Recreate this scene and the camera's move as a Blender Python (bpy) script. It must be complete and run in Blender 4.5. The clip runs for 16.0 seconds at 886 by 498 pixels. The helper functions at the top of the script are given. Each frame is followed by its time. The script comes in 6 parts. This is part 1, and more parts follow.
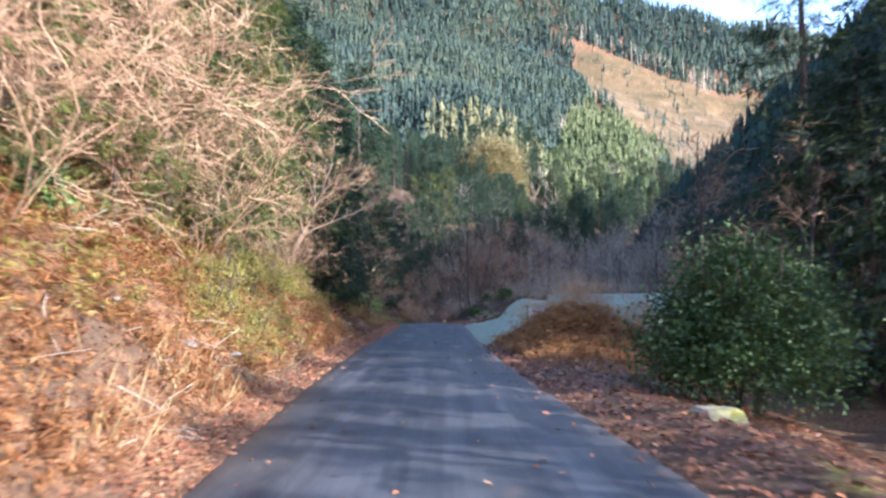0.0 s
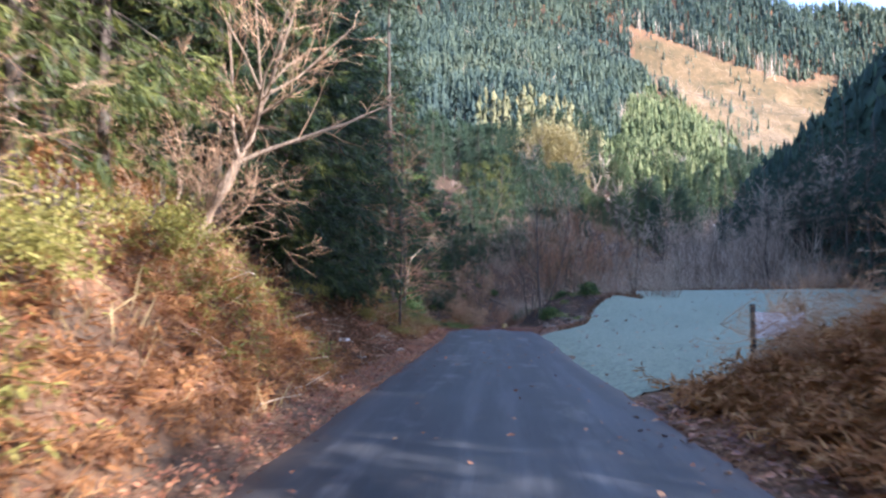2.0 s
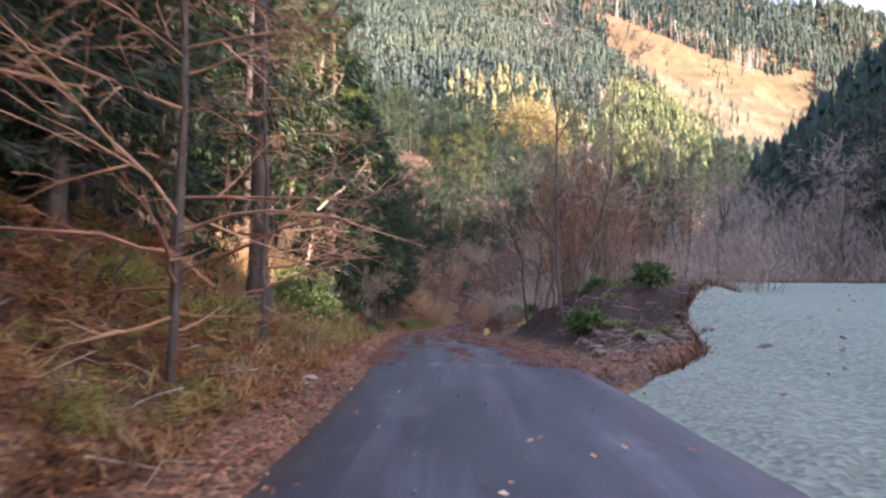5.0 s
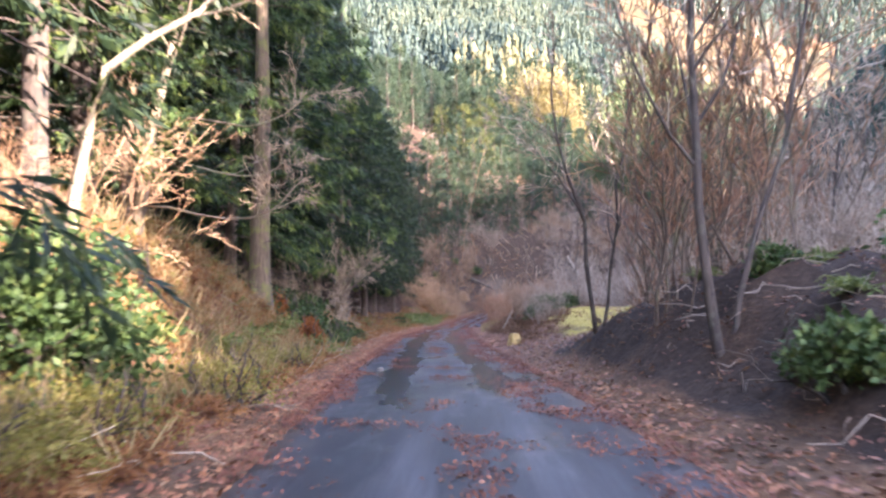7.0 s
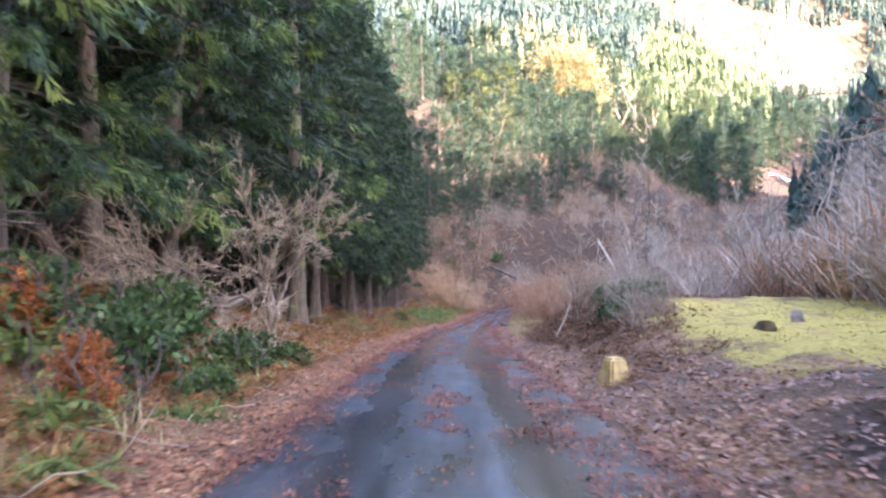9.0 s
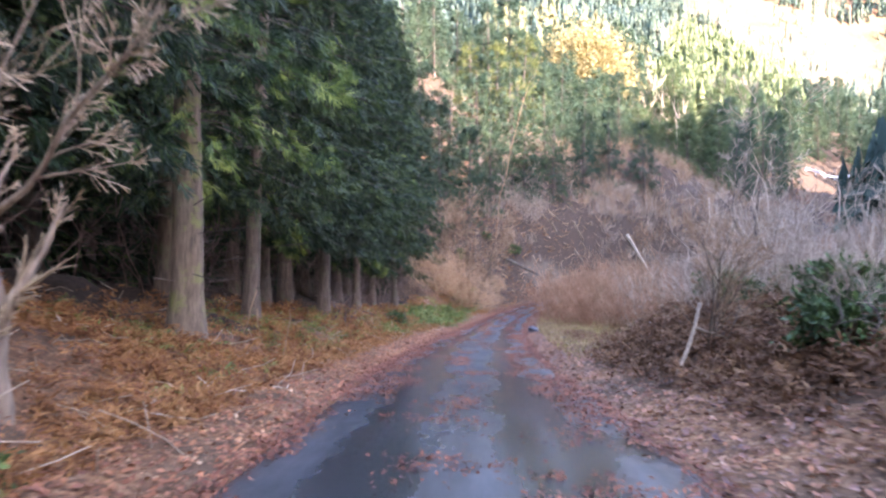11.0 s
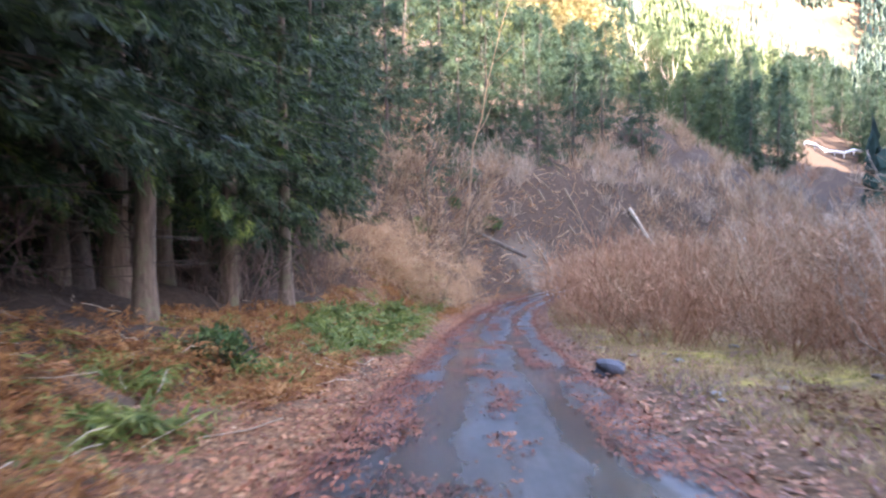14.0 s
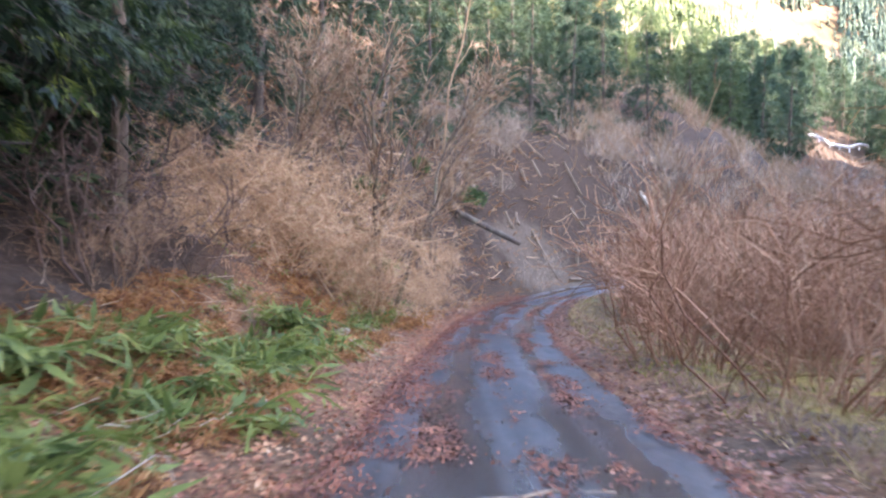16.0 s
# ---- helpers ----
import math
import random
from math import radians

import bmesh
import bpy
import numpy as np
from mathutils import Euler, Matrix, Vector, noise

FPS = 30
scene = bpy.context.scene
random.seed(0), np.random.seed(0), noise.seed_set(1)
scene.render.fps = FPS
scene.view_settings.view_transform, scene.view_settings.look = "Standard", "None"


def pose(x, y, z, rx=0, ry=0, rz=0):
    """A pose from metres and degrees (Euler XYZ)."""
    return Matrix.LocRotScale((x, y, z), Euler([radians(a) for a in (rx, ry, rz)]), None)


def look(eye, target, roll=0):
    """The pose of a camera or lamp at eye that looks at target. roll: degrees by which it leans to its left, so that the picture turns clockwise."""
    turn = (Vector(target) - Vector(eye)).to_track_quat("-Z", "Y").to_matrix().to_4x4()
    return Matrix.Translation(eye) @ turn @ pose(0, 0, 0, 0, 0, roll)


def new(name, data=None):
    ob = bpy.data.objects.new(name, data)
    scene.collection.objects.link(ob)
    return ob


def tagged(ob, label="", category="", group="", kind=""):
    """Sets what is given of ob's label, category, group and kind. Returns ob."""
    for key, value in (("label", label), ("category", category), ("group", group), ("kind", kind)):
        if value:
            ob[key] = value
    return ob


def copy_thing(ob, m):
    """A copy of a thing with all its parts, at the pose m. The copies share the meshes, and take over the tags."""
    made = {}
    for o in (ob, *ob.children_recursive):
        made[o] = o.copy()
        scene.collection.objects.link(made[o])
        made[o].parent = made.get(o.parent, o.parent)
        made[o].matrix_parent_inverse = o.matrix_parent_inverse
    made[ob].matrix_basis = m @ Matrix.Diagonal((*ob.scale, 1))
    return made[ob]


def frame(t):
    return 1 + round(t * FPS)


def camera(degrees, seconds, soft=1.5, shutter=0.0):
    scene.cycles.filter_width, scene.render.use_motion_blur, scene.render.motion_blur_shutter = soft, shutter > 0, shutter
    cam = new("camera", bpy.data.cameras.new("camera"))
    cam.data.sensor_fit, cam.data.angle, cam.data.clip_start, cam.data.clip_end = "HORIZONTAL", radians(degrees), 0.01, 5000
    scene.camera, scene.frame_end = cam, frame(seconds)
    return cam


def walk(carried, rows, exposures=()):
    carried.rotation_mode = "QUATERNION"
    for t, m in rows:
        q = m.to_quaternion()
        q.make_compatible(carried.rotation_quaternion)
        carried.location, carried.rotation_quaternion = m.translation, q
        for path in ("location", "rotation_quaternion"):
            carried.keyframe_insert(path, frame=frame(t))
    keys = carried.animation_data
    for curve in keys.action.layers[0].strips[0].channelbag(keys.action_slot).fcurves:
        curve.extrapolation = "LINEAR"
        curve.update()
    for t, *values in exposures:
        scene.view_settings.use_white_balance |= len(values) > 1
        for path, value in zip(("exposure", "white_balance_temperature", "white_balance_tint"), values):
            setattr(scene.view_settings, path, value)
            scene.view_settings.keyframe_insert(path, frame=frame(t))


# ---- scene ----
cam = camera(66.0, 16.0, soft=2.4, shutter=0.3)
PATH = [
    (0.0, pose(-0.0, 0.0, -0.0, 93.2, 0.006, -0.0)),
    (0.5, pose(-0.045, 3.289, -0.099, 92.837, 0.417, 1.821)),
    (1.0, pose(-0.184, 6.48, -0.168, 92.744, 0.537, 3.271)),
    (1.5, pose(-0.364, 9.485, -0.241, 92.941, 0.478, 4.3)),
    (2.0, pose(-0.517, 12.362, -0.322, 93.215, 0.25, 4.39)),
    (2.5, pose(-0.651, 15.304, -0.338, 93.236, 0.09, 3.669)),
    (3.0, pose(-0.753, 18.304, -0.401, 92.816, -0.42, 2.922)),
    (3.5, pose(-0.814, 21.237, -0.479, 92.574, -0.765, 2.431)),
    (4.0, pose(-0.869, 24.256, -0.582, 92.522, -0.744, 2.072)),
    (4.5, pose(-0.946, 27.186, -0.673, 92.685, -0.794, 1.728)),
    (7.0, pose(-1.194, 41.721, -0.917, 91.576, 0.28, 2.525)),
    (7.5, pose(-1.325, 44.895, -1.049, 91.016, 0.558, 2.864)),
    (8.0, pose(-1.456, 47.828, -1.235, 90.737, 0.507, 3.163)),
    (8.5, pose(-1.609, 50.841, -1.407, 90.716, 0.438, 3.395)),
    (9.0, pose(-1.764, 53.76, -1.571, 90.916, 0.64, 3.688)),
    (11.5, pose(-2.598, 65.791, -2.362, 90.662, -0.593, 4.573)),
    (12.0, pose(-2.812, 68.832, -2.518, 90.44, -0.801, 4.207)),
    (12.5, pose(-3.007, 71.942, -2.721, 90.158, -0.563, 3.525)),
    (13.0, pose(-3.157, 75.17, -2.938, 90.235, 0.145, 2.791)),
    (13.5, pose(-3.272, 78.371, -3.177, 90.381, 0.418, 1.997)),
    (14.0, pose(-3.335, 81.75, -3.396, 90.278, 0.108, 1.136)),
    (14.5, pose(-3.36, 85.177, -3.623, 90.506, -0.048, 0.411)),
    (15.0, pose(-3.3, 88.477, -3.82, 90.536, -0.199, -0.355)),
    (15.5, pose(-3.197, 91.867, -4.049, 90.315, -0.609, -0.853)),
    (16.0, pose(-3.113, 95.057, -4.258, 90.398, -0.824, -1.278)),
]
walk(cam, PATH, exposures=[(0.0, 2.6, 5600, 20), (2.0, 2.72, 5750, 23), (3.0, 3.03, 6800, 31), (4.5, 3.08, 7150, 37), (7.0, 4.0, 6800, 33), (9.0, 4.4, 6600, 31), (12.0, 4.35, 6650, 30), (16.0, 4.4, 6700, 25)])

# ---------------------------------------------------------------- light
SUN_AZ, SUN_EL = 118.0, 28.0
world = bpy.data.worlds.new("sky")
scene.world = world
world.use_nodes = True
wn = world.node_tree
for n in list(wn.nodes):
    wn.nodes.remove(n)
sky = wn.nodes.new("ShaderNodeTexSky")
sky.sky_type = "NISHITA"
sky.sun_disc = False
sky.sun_elevation = radians(SUN_EL)
sky.sun_rotation = radians(SUN_AZ)
sky.air_density, sky.dust_density, sky.ozone_density = 1.0, 1.0, 1.5
wbg = wn.nodes.new("ShaderNodeBackground")
wbg.inputs["Strength"].default_value = 0.135
wout = wn.nodes.new("ShaderNodeOutputWorld")
wn.links.new(sky.outputs[0], wbg.inputs["Color"])
wn.links.new(wbg.outputs[0], wout.inputs["Surface"])

sun_data = bpy.data.lights.new("sun", "SUN")
sun_data.energy = 2.9
sun_data.angle = radians(0.6)
sun_data.color = (1.0, 0.94, 0.84)
sun = new("sun", sun_data)
sa, se = radians(SUN_AZ), radians(SUN_EL)
sun_from = Vector((math.sin(sa) * math.cos(se), math.cos(sa) * math.cos(se), math.sin(se)))
sun.matrix_world = look(sun_from * 300, (0, 0, 0))


# ---------------------------------------------------------------- materials
def nodes_of(name):
    m = bpy.data.materials.new(name)
    m.use_nodes = True
    t = m.node_tree
    return m, t, t.nodes["Principled BSDF"], t.nodes["Material Output"]


def ramp(t, fac, stops):
    r = t.nodes.new("ShaderNodeValToRGB")
    el = r.color_ramp.elements
    while len(el) < len(stops):
        el.new(0.5)
    for e, (p, c) in zip(el, stops):
        e.position, e.color = p, (*c, 1)
    t.links.new(fac, r.inputs[0])
    return r.outputs[0]


def noise_tex(t, scale, detail=4.0, rough=0.6, coords=None, stretch=None):
    n = t.nodes.new("ShaderNodeTexNoise")
    n.inputs["Scale"].default_value = scale
    n.inputs["Detail"].default_value = detail
    n.inputs["Roughness"].default_value = rough
    if coords is None:
        coords = t.nodes.new("ShaderNodeTexCoord").outputs["Object"]
    if stretch:
        mp = t.nodes.new("ShaderNodeMapping")
        mp.inputs["Scale"].default_value = stretch
        t.links.new(coords, mp.inputs["Vector"])
        coords = mp.outputs["Vector"]
    t.links.new(coords, n.inputs["Vector"])
    return n.outputs["Fac"]


def mix_rgb(t, fac, a, b, mode="MIX"):
    m = t.nodes.new("ShaderNodeMix")
    m.data_type, m.blend_type = "RGBA", mode
    if isinstance(fac, float):
        m.inputs[0].default_value = fac
    else:
        t.links.new(fac, m.inputs[0])
    for sock, v in ((m.inputs[6], a), (m.inputs[7], b)):
        if isinstance(v, tuple):
            sock.default_value = (*v, 1)
        else:
            t.links.new(v, sock)
    return m.outputs[2]


def math_node(t, op, a, b=0.0):
    m = t.nodes.new("ShaderNodeMath")
    m.operation = op
    m.use_clamp = False
    for sock, v in ((m.inputs[0], a), (m.inputs[1], b)):
        if isinstance(v, (int, float)):
            sock.default_value = v
        else:
            t.links.new(v, sock)
    return m.outputs[0]


def map_range(t, v, a, b, c=0.0, d=1.0):
    m = t.nodes.new("ShaderNodeMapRange")
    t.links.new(v, m.inputs[0])
    for i, x in enumerate((a, b, c, d)):
        m.inputs[i + 1].default_value = x
    return m.outputs[0]


def bump(t, bsdf, height, strength, dist):
    b = t.nodes.new("ShaderNodeBump")
    b.inputs["Strength"].default_value = strength
    b.inputs["Distance"].default_value = dist
    t.links.new(height, b.inputs["Height"])
    t.links.new(b.outputs[0], bsdf.inputs["Normal"])


def attribute(t, name):
    a = t.nodes.new("ShaderNodeAttribute")
    a.attribute_name = name
    return a.outputs["Fac"]


def leaf_material(name, stops, glow=0.35, rough=0.55, patch=0.7, patch_scale=3.4):
    """Foliage: a colour for each leaf, drifting over the crown, light shining through."""
    m, t, bsdf, out = nodes_of(name)
    geo = t.nodes.new("ShaderNodeNewGeometry")
    oi = t.nodes.new("ShaderNodeObjectInfo")
    n = noise_tex(t, patch_scale, 3.0)
    f = math_node(t, "ADD", math_node(t, "MULTIPLY", geo.outputs["Random Per Island"], 1.0 - patch), math_node(t, "MULTIPLY", map_range(t, n, 0.34, 0.66), patch))
    f = math_node(t, "ADD", f, math_node(t, "MULTIPLY", math_node(t, "SUBTRACT", oi.outputs["Random"], 0.5), 0.2))
    c = ramp(t, f, stops)
    t.links.new(c, bsdf.inputs["Base Color"])
    bsdf.inputs["Roughness"].default_value = rough
    bsdf.inputs["Specular IOR Level"].default_value = 0.3
    tr = t.nodes.new("ShaderNodeBsdfTranslucent")
    t.links.new(c, tr.inputs["Color"])
    mx = t.nodes.new("ShaderNodeMixShader")
    mx.inputs[0].default_value = glow
    t.links.new(bsdf.outputs[0], mx.inputs[1])
    t.links.new(tr.outputs[0], mx.inputs[2])
    t.links.new(mx.outputs[0], out.inputs["Surface"])
    return m


def bark_material(name, dark, light, patch=None, stretch=(1, 1, 0.18), scale=14.0, depth=0.02):
    m, t, bsdf, out = nodes_of(name)
    n = noise_tex(t, scale, 6.0, 0.65, stretch=stretch)
    c = ramp(t, n, [(0.3, dark), (0.7, light)])
    if patch:
        p = noise_tex(t, 2.2, 5.0, 0.7)
        c = mix_rgb(t, map_range(t, p, 0.5, 0.62), c, patch)
    t.links.new(c, bsdf.inputs["Base Color"])
    bsdf.inputs["Roughness"].default_value = 0.9
    bump(t, bsdf, n, 0.7, depth)
    return m


def twig_material(name, stops):
    m, t, bsdf, out = nodes_of(name)
    geo = t.nodes.new("ShaderNodeNewGeometry")
    n = noise_tex(t, 3.0, 3.0)
    f = math_node(t, "ADD", math_node(t, "MULTIPLY", geo.outputs["Random Per Island"], 0.6), math_node(t, "MULTIPLY", n, 0.45))
    t.links.new(ramp(t, f, stops), bsdf.inputs["Base Color"])
    bsdf.inputs["Roughness"].default_value = 0.8
    return m


def stone_material(name, stops, scale=6.0, moss=None):
    m, t, bsdf, out = nodes_of(name)
    n = noise_tex(t, scale, 8.0, 0.65)
    c = ramp(t, n, stops)
    if moss:
        p = noise_tex(t, 3.5, 5.0, 0.7)
        c = mix_rgb(t, map_range(t, p, 0.45, 0.6), c, moss)
    t.links.new(c, bsdf.inputs["Base Color"])
    bsdf.inputs["Roughness"].default_value = 0.85
    bump(t, bsdf, n, 0.6, 0.03)
    return m


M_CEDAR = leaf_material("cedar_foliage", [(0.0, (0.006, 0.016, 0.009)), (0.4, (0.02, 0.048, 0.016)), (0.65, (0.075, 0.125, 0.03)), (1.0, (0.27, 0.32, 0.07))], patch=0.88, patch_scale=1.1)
# shaded copy of the cedar colour: the shade is part of the foliage
M_CEDAR_SHADED = leaf_material("shaded_cedar_foliage", [(0.0, (0.006, 0.014, 0.008)), (0.5, (0.02, 0.042, 0.017)), (1.0, (0.10, 0.135, 0.038))])
M_OLIVE = leaf_material("olive_foliage", [(0.0, (0.022, 0.034, 0.011)), (0.45, (0.07, 0.09, 0.022)), (0.8, (0.155, 0.165, 0.037)), (1.0, (0.28, 0.25, 0.065))])
M_HOLLY = leaf_material("evergreen_shrub_leaf", [(0.0, (0.015, 0.036, 0.012)), (0.6, (0.055, 0.1, 0.026)), (1.0, (0.17, 0.21, 0.055))], glow=0.15, rough=0.62)
M_FERN = leaf_material("green_fern", [(0.0, (0.05, 0.08, 0.022)), (0.5, (0.135, 0.175, 0.042)), (1.0, (0.28, 0.29, 0.075))], glow=0.4)
M_YELLOWGREEN = leaf_material("yellow_green_leaf", [(0.0, (0.10, 0.10, 0.025)), (0.5, (0.24, 0.22, 0.05)), (1.0, (0.42, 0.35, 0.10))], glow=0.4)
M_MOSS = leaf_material("mossy_turf", [(0.0, (0.16, 0.12, 0.035)), (0.5, (0.32, 0.245, 0.055)), (1.0, (0.48, 0.38, 0.12))], glow=0.3, rough=0.8)
M_BRACKEN = leaf_material("dead_bracken", [(0.0, (0.10, 0.042, 0.016)), (0.35, (0.24, 0.105, 0.037)), (0.7, (0.39, 0.19, 0.068)), (1.0, (0.52, 0.33, 0.14))], glow=0.35, rough=0.8)
M_BRACKEN_DARK = leaf_material("dark_brown_bracken", [(0.0, (0.05, 0.024, 0.012)), (0.5, (0.13, 0.062, 0.028)), (1.0, (0.27, 0.15, 0.07))], glow=0.25, rough=0.8)
M_STRAW = leaf_material("dry_grass", [(0.0, (0.20, 0.13, 0.06)), (0.5, (0.36, 0.26, 0.12)), (1.0, (0.50, 0.40, 0.20))], glow=0.3, rough=0.8)
M_LITTER = leaf_material("fallen_leaf", [(0.0, (0.09, 0.035, 0.02)), (0.3, (0.22, 0.08, 0.04)), (0.6, (0.34, 0.14, 0.064)), (0.85, (0.45, 0.24, 0.115)), (1.0, (0.57, 0.41, 0.26))], glow=0.1, rough=0.6)
M_LITTER_RED = leaf_material("wet_fallen_leaf", [(0.0, (0.07, 0.024, 0.013)), (0.4, (0.195, 0.075, 0.033)), (0.75, (0.33, 0.145, 0.064)), (1.0, (0.5, 0.32, 0.18))], glow=0.1, rough=0.45)
M_LITTER_WET = leaf_material("soaked_leaf", [(0.0, (0.06, 0.02, 0.012)), (0.4, (0.165, 0.058, 0.03)), (0.75, (0.28, 0.108, 0.056)), (1.0, (0.44, 0.25, 0.15))], glow=0.05, rough=0.7)
M_RUST = leaf_material("rust_red_needles", [(0.0, (0.15, 0.042, 0.012)), (0.5, (0.33, 0.105, 0.027)), (1.0, (0.46, 0.19, 0.055))], glow=0.3, rough=0.8)
M_GOLD = leaf_material("golden_foliage", [(0.0, (0.17, 0.14, 0.06)), (0.5, (0.275, 0.22, 0.088)), (1.0, (0.36, 0.31, 0.14))], glow=0.4, patch_scale=0.35)
M_GOLD_FAR = leaf_material("golden_larch", [(0.0, (0.13, 0.15, 0.07)), (0.5, (0.21, 0.20, 0.09)), (1.0, (0.30, 0.25, 0.12))], glow=0.4, rough=0.8)
# haze before the mountain is painted into the foliage as pale blue-green
M_FAR_HAZY = leaf_material("hazy_distant_conifer", [(0.0, (0.058, 0.094, 0.086)), (0.4, (0.092, 0.137, 0.105)), (0.7, (0.115, 0.155, 0.1)), (1.0, (0.155, 0.178, 0.105))], glow=0.55, rough=0.8, patch=0.5, patch_scale=0.012)
# two sunlit copies for the young trees, with sunshine in their yellow-green
M_FAR_LIT = leaf_material("sunlit_young_far_conifer", [(0.0, (0.08, 0.11, 0.05)), (0.5, (0.14, 0.175, 0.07)), (1.0, (0.23, 0.25, 0.105))], glow=0.45, rough=0.8, patch=0.4, patch_scale=0.03)
M_MID_LIT = leaf_material("sunlit_young_mid_conifer", [(0.0, (0.032, 0.058, 0.027)), (0.5, (0.066, 0.098, 0.038)), (1.0, (0.135, 0.155, 0.06))], glow=0.3, rough=0.8, patch=0.5, patch_scale=0.8)
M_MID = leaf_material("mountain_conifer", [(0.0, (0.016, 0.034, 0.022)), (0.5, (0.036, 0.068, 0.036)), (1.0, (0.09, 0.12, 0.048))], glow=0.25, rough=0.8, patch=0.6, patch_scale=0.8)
# darker copy for the hill beside the lot, its shadow kept in the green
M_FAR_SHADED = leaf_material("hillside_conifer", [(0.0, (0.016, 0.034, 0.026)), (0.5, (0.03, 0.06, 0.04)), (1.0, (0.06, 0.10, 0.05))], glow=0.35, rough=0.8, patch=0.5, patch_scale=0.05)
M_BARK = bark_material("cedar_bark", (0.052, 0.034, 0.022), (0.195, 0.14, 0.095), patch=(0.13, 0.12, 0.065))
M_BARK_MOSS = bark_material("mossy_cedar_bark", (0.055, 0.038, 0.024), (0.195, 0.14, 0.088), patch=(0.15, 0.145, 0.045))
# for dark trunks, and to paint shade on trees deep in the stand
M_BARK_DARK = bark_material("dark_bark", (0.03, 0.022, 0.017), (0.11, 0.08, 0.06), patch=(0.11, 0.10, 0.07))
M_BIRCH = bark_material("pale_mottled_bark", (0.14, 0.10, 0.065), (0.38, 0.31, 0.215), patch=(0.20, 0.18, 0.10), stretch=(1, 1, 1.2), scale=7.0, depth=0.006)
M_LOG = bark_material("weathered_timber", (0.11, 0.072, 0.045), (0.33, 0.245, 0.165), depth=0.008)
M_TWIG_TAN = twig_material("tan_twigs", [(0.1, (0.12, 0.06, 0.03)), (0.5, (0.27, 0.155, 0.08)), (0.9, (0.46, 0.32, 0.19))])
M_TWIG_PINK = twig_material("reddish_twigs", [(0.1, (0.115, 0.044, 0.021)), (0.5, (0.30, 0.137, 0.066)), (0.9, (0.50, 0.30, 0.163))])
M_TWIG_VINE = twig_material("dry_vine", [(0.1, (0.24, 0.12, 0.05)), (0.5, (0.44, 0.26, 0.13)), (0.9, (0.60, 0.42, 0.25))])
M_TWIG_DARK = twig_material("shaded_twigs", [(0.1, (0.04, 0.025, 0.02)), (0.5, (0.10, 0.065, 0.05)), (0.9, (0.22, 0.15, 0.11))])
M_TWIG_GREY = twig_material("grey_brown_twigs", [(0.1, (0.112, 0.084, 0.059)), (0.5, (0.300, 0.220, 0.155)), (0.9, (0.537, 0.425, 0.312))])
M_TWIG_PALE = twig_material("bleached_twigs", [(0.1, (0.26, 0.19, 0.12)), (0.5, (0.43, 0.34, 0.24)), (0.9, (0.60, 0.51, 0.39))])
M_TWIG_BUFF = twig_material("buff_twigs", [(0.1, (0.17, 0.115, 0.065)), (0.5, (0.33, 0.235, 0.14)), (0.9, (0.5, 0.38, 0.25))])
M_ROCK = stone_material("grey_rock", [(0.3, (0.09, 0.08, 0.07)), (0.7, (0.26, 0.24, 0.20))])
M_ROCK_BROWN = stone_material("brown_rock", [(0.3, (0.06, 0.045, 0.03)), (0.7, (0.20, 0.15, 0.10))])
M_ROCK_DARK = stone_material("black_wet_rock", [(0.3, (0.014, 0.014, 0.017)), (0.7, (0.10, 0.10, 0.115))])
M_ROCK_PALE = stone_material("pale_stone", [(0.3, (0.22, 0.185, 0.135)), (0.7, (0.44, 0.385, 0.30))])
M_ROCK_OCHRE = stone_material("ochre_stone", [(0.3, (0.36, 0.23, 0.07)), (0.7, (0.66, 0.48, 0.2))])
M_ROCK_MOSS = stone_material("mossy_stone", [(0.3, (0.12, 0.10, 0.07)), (0.7, (0.30, 0.26, 0.18))], moss=(0.27, 0.25, 0.05))


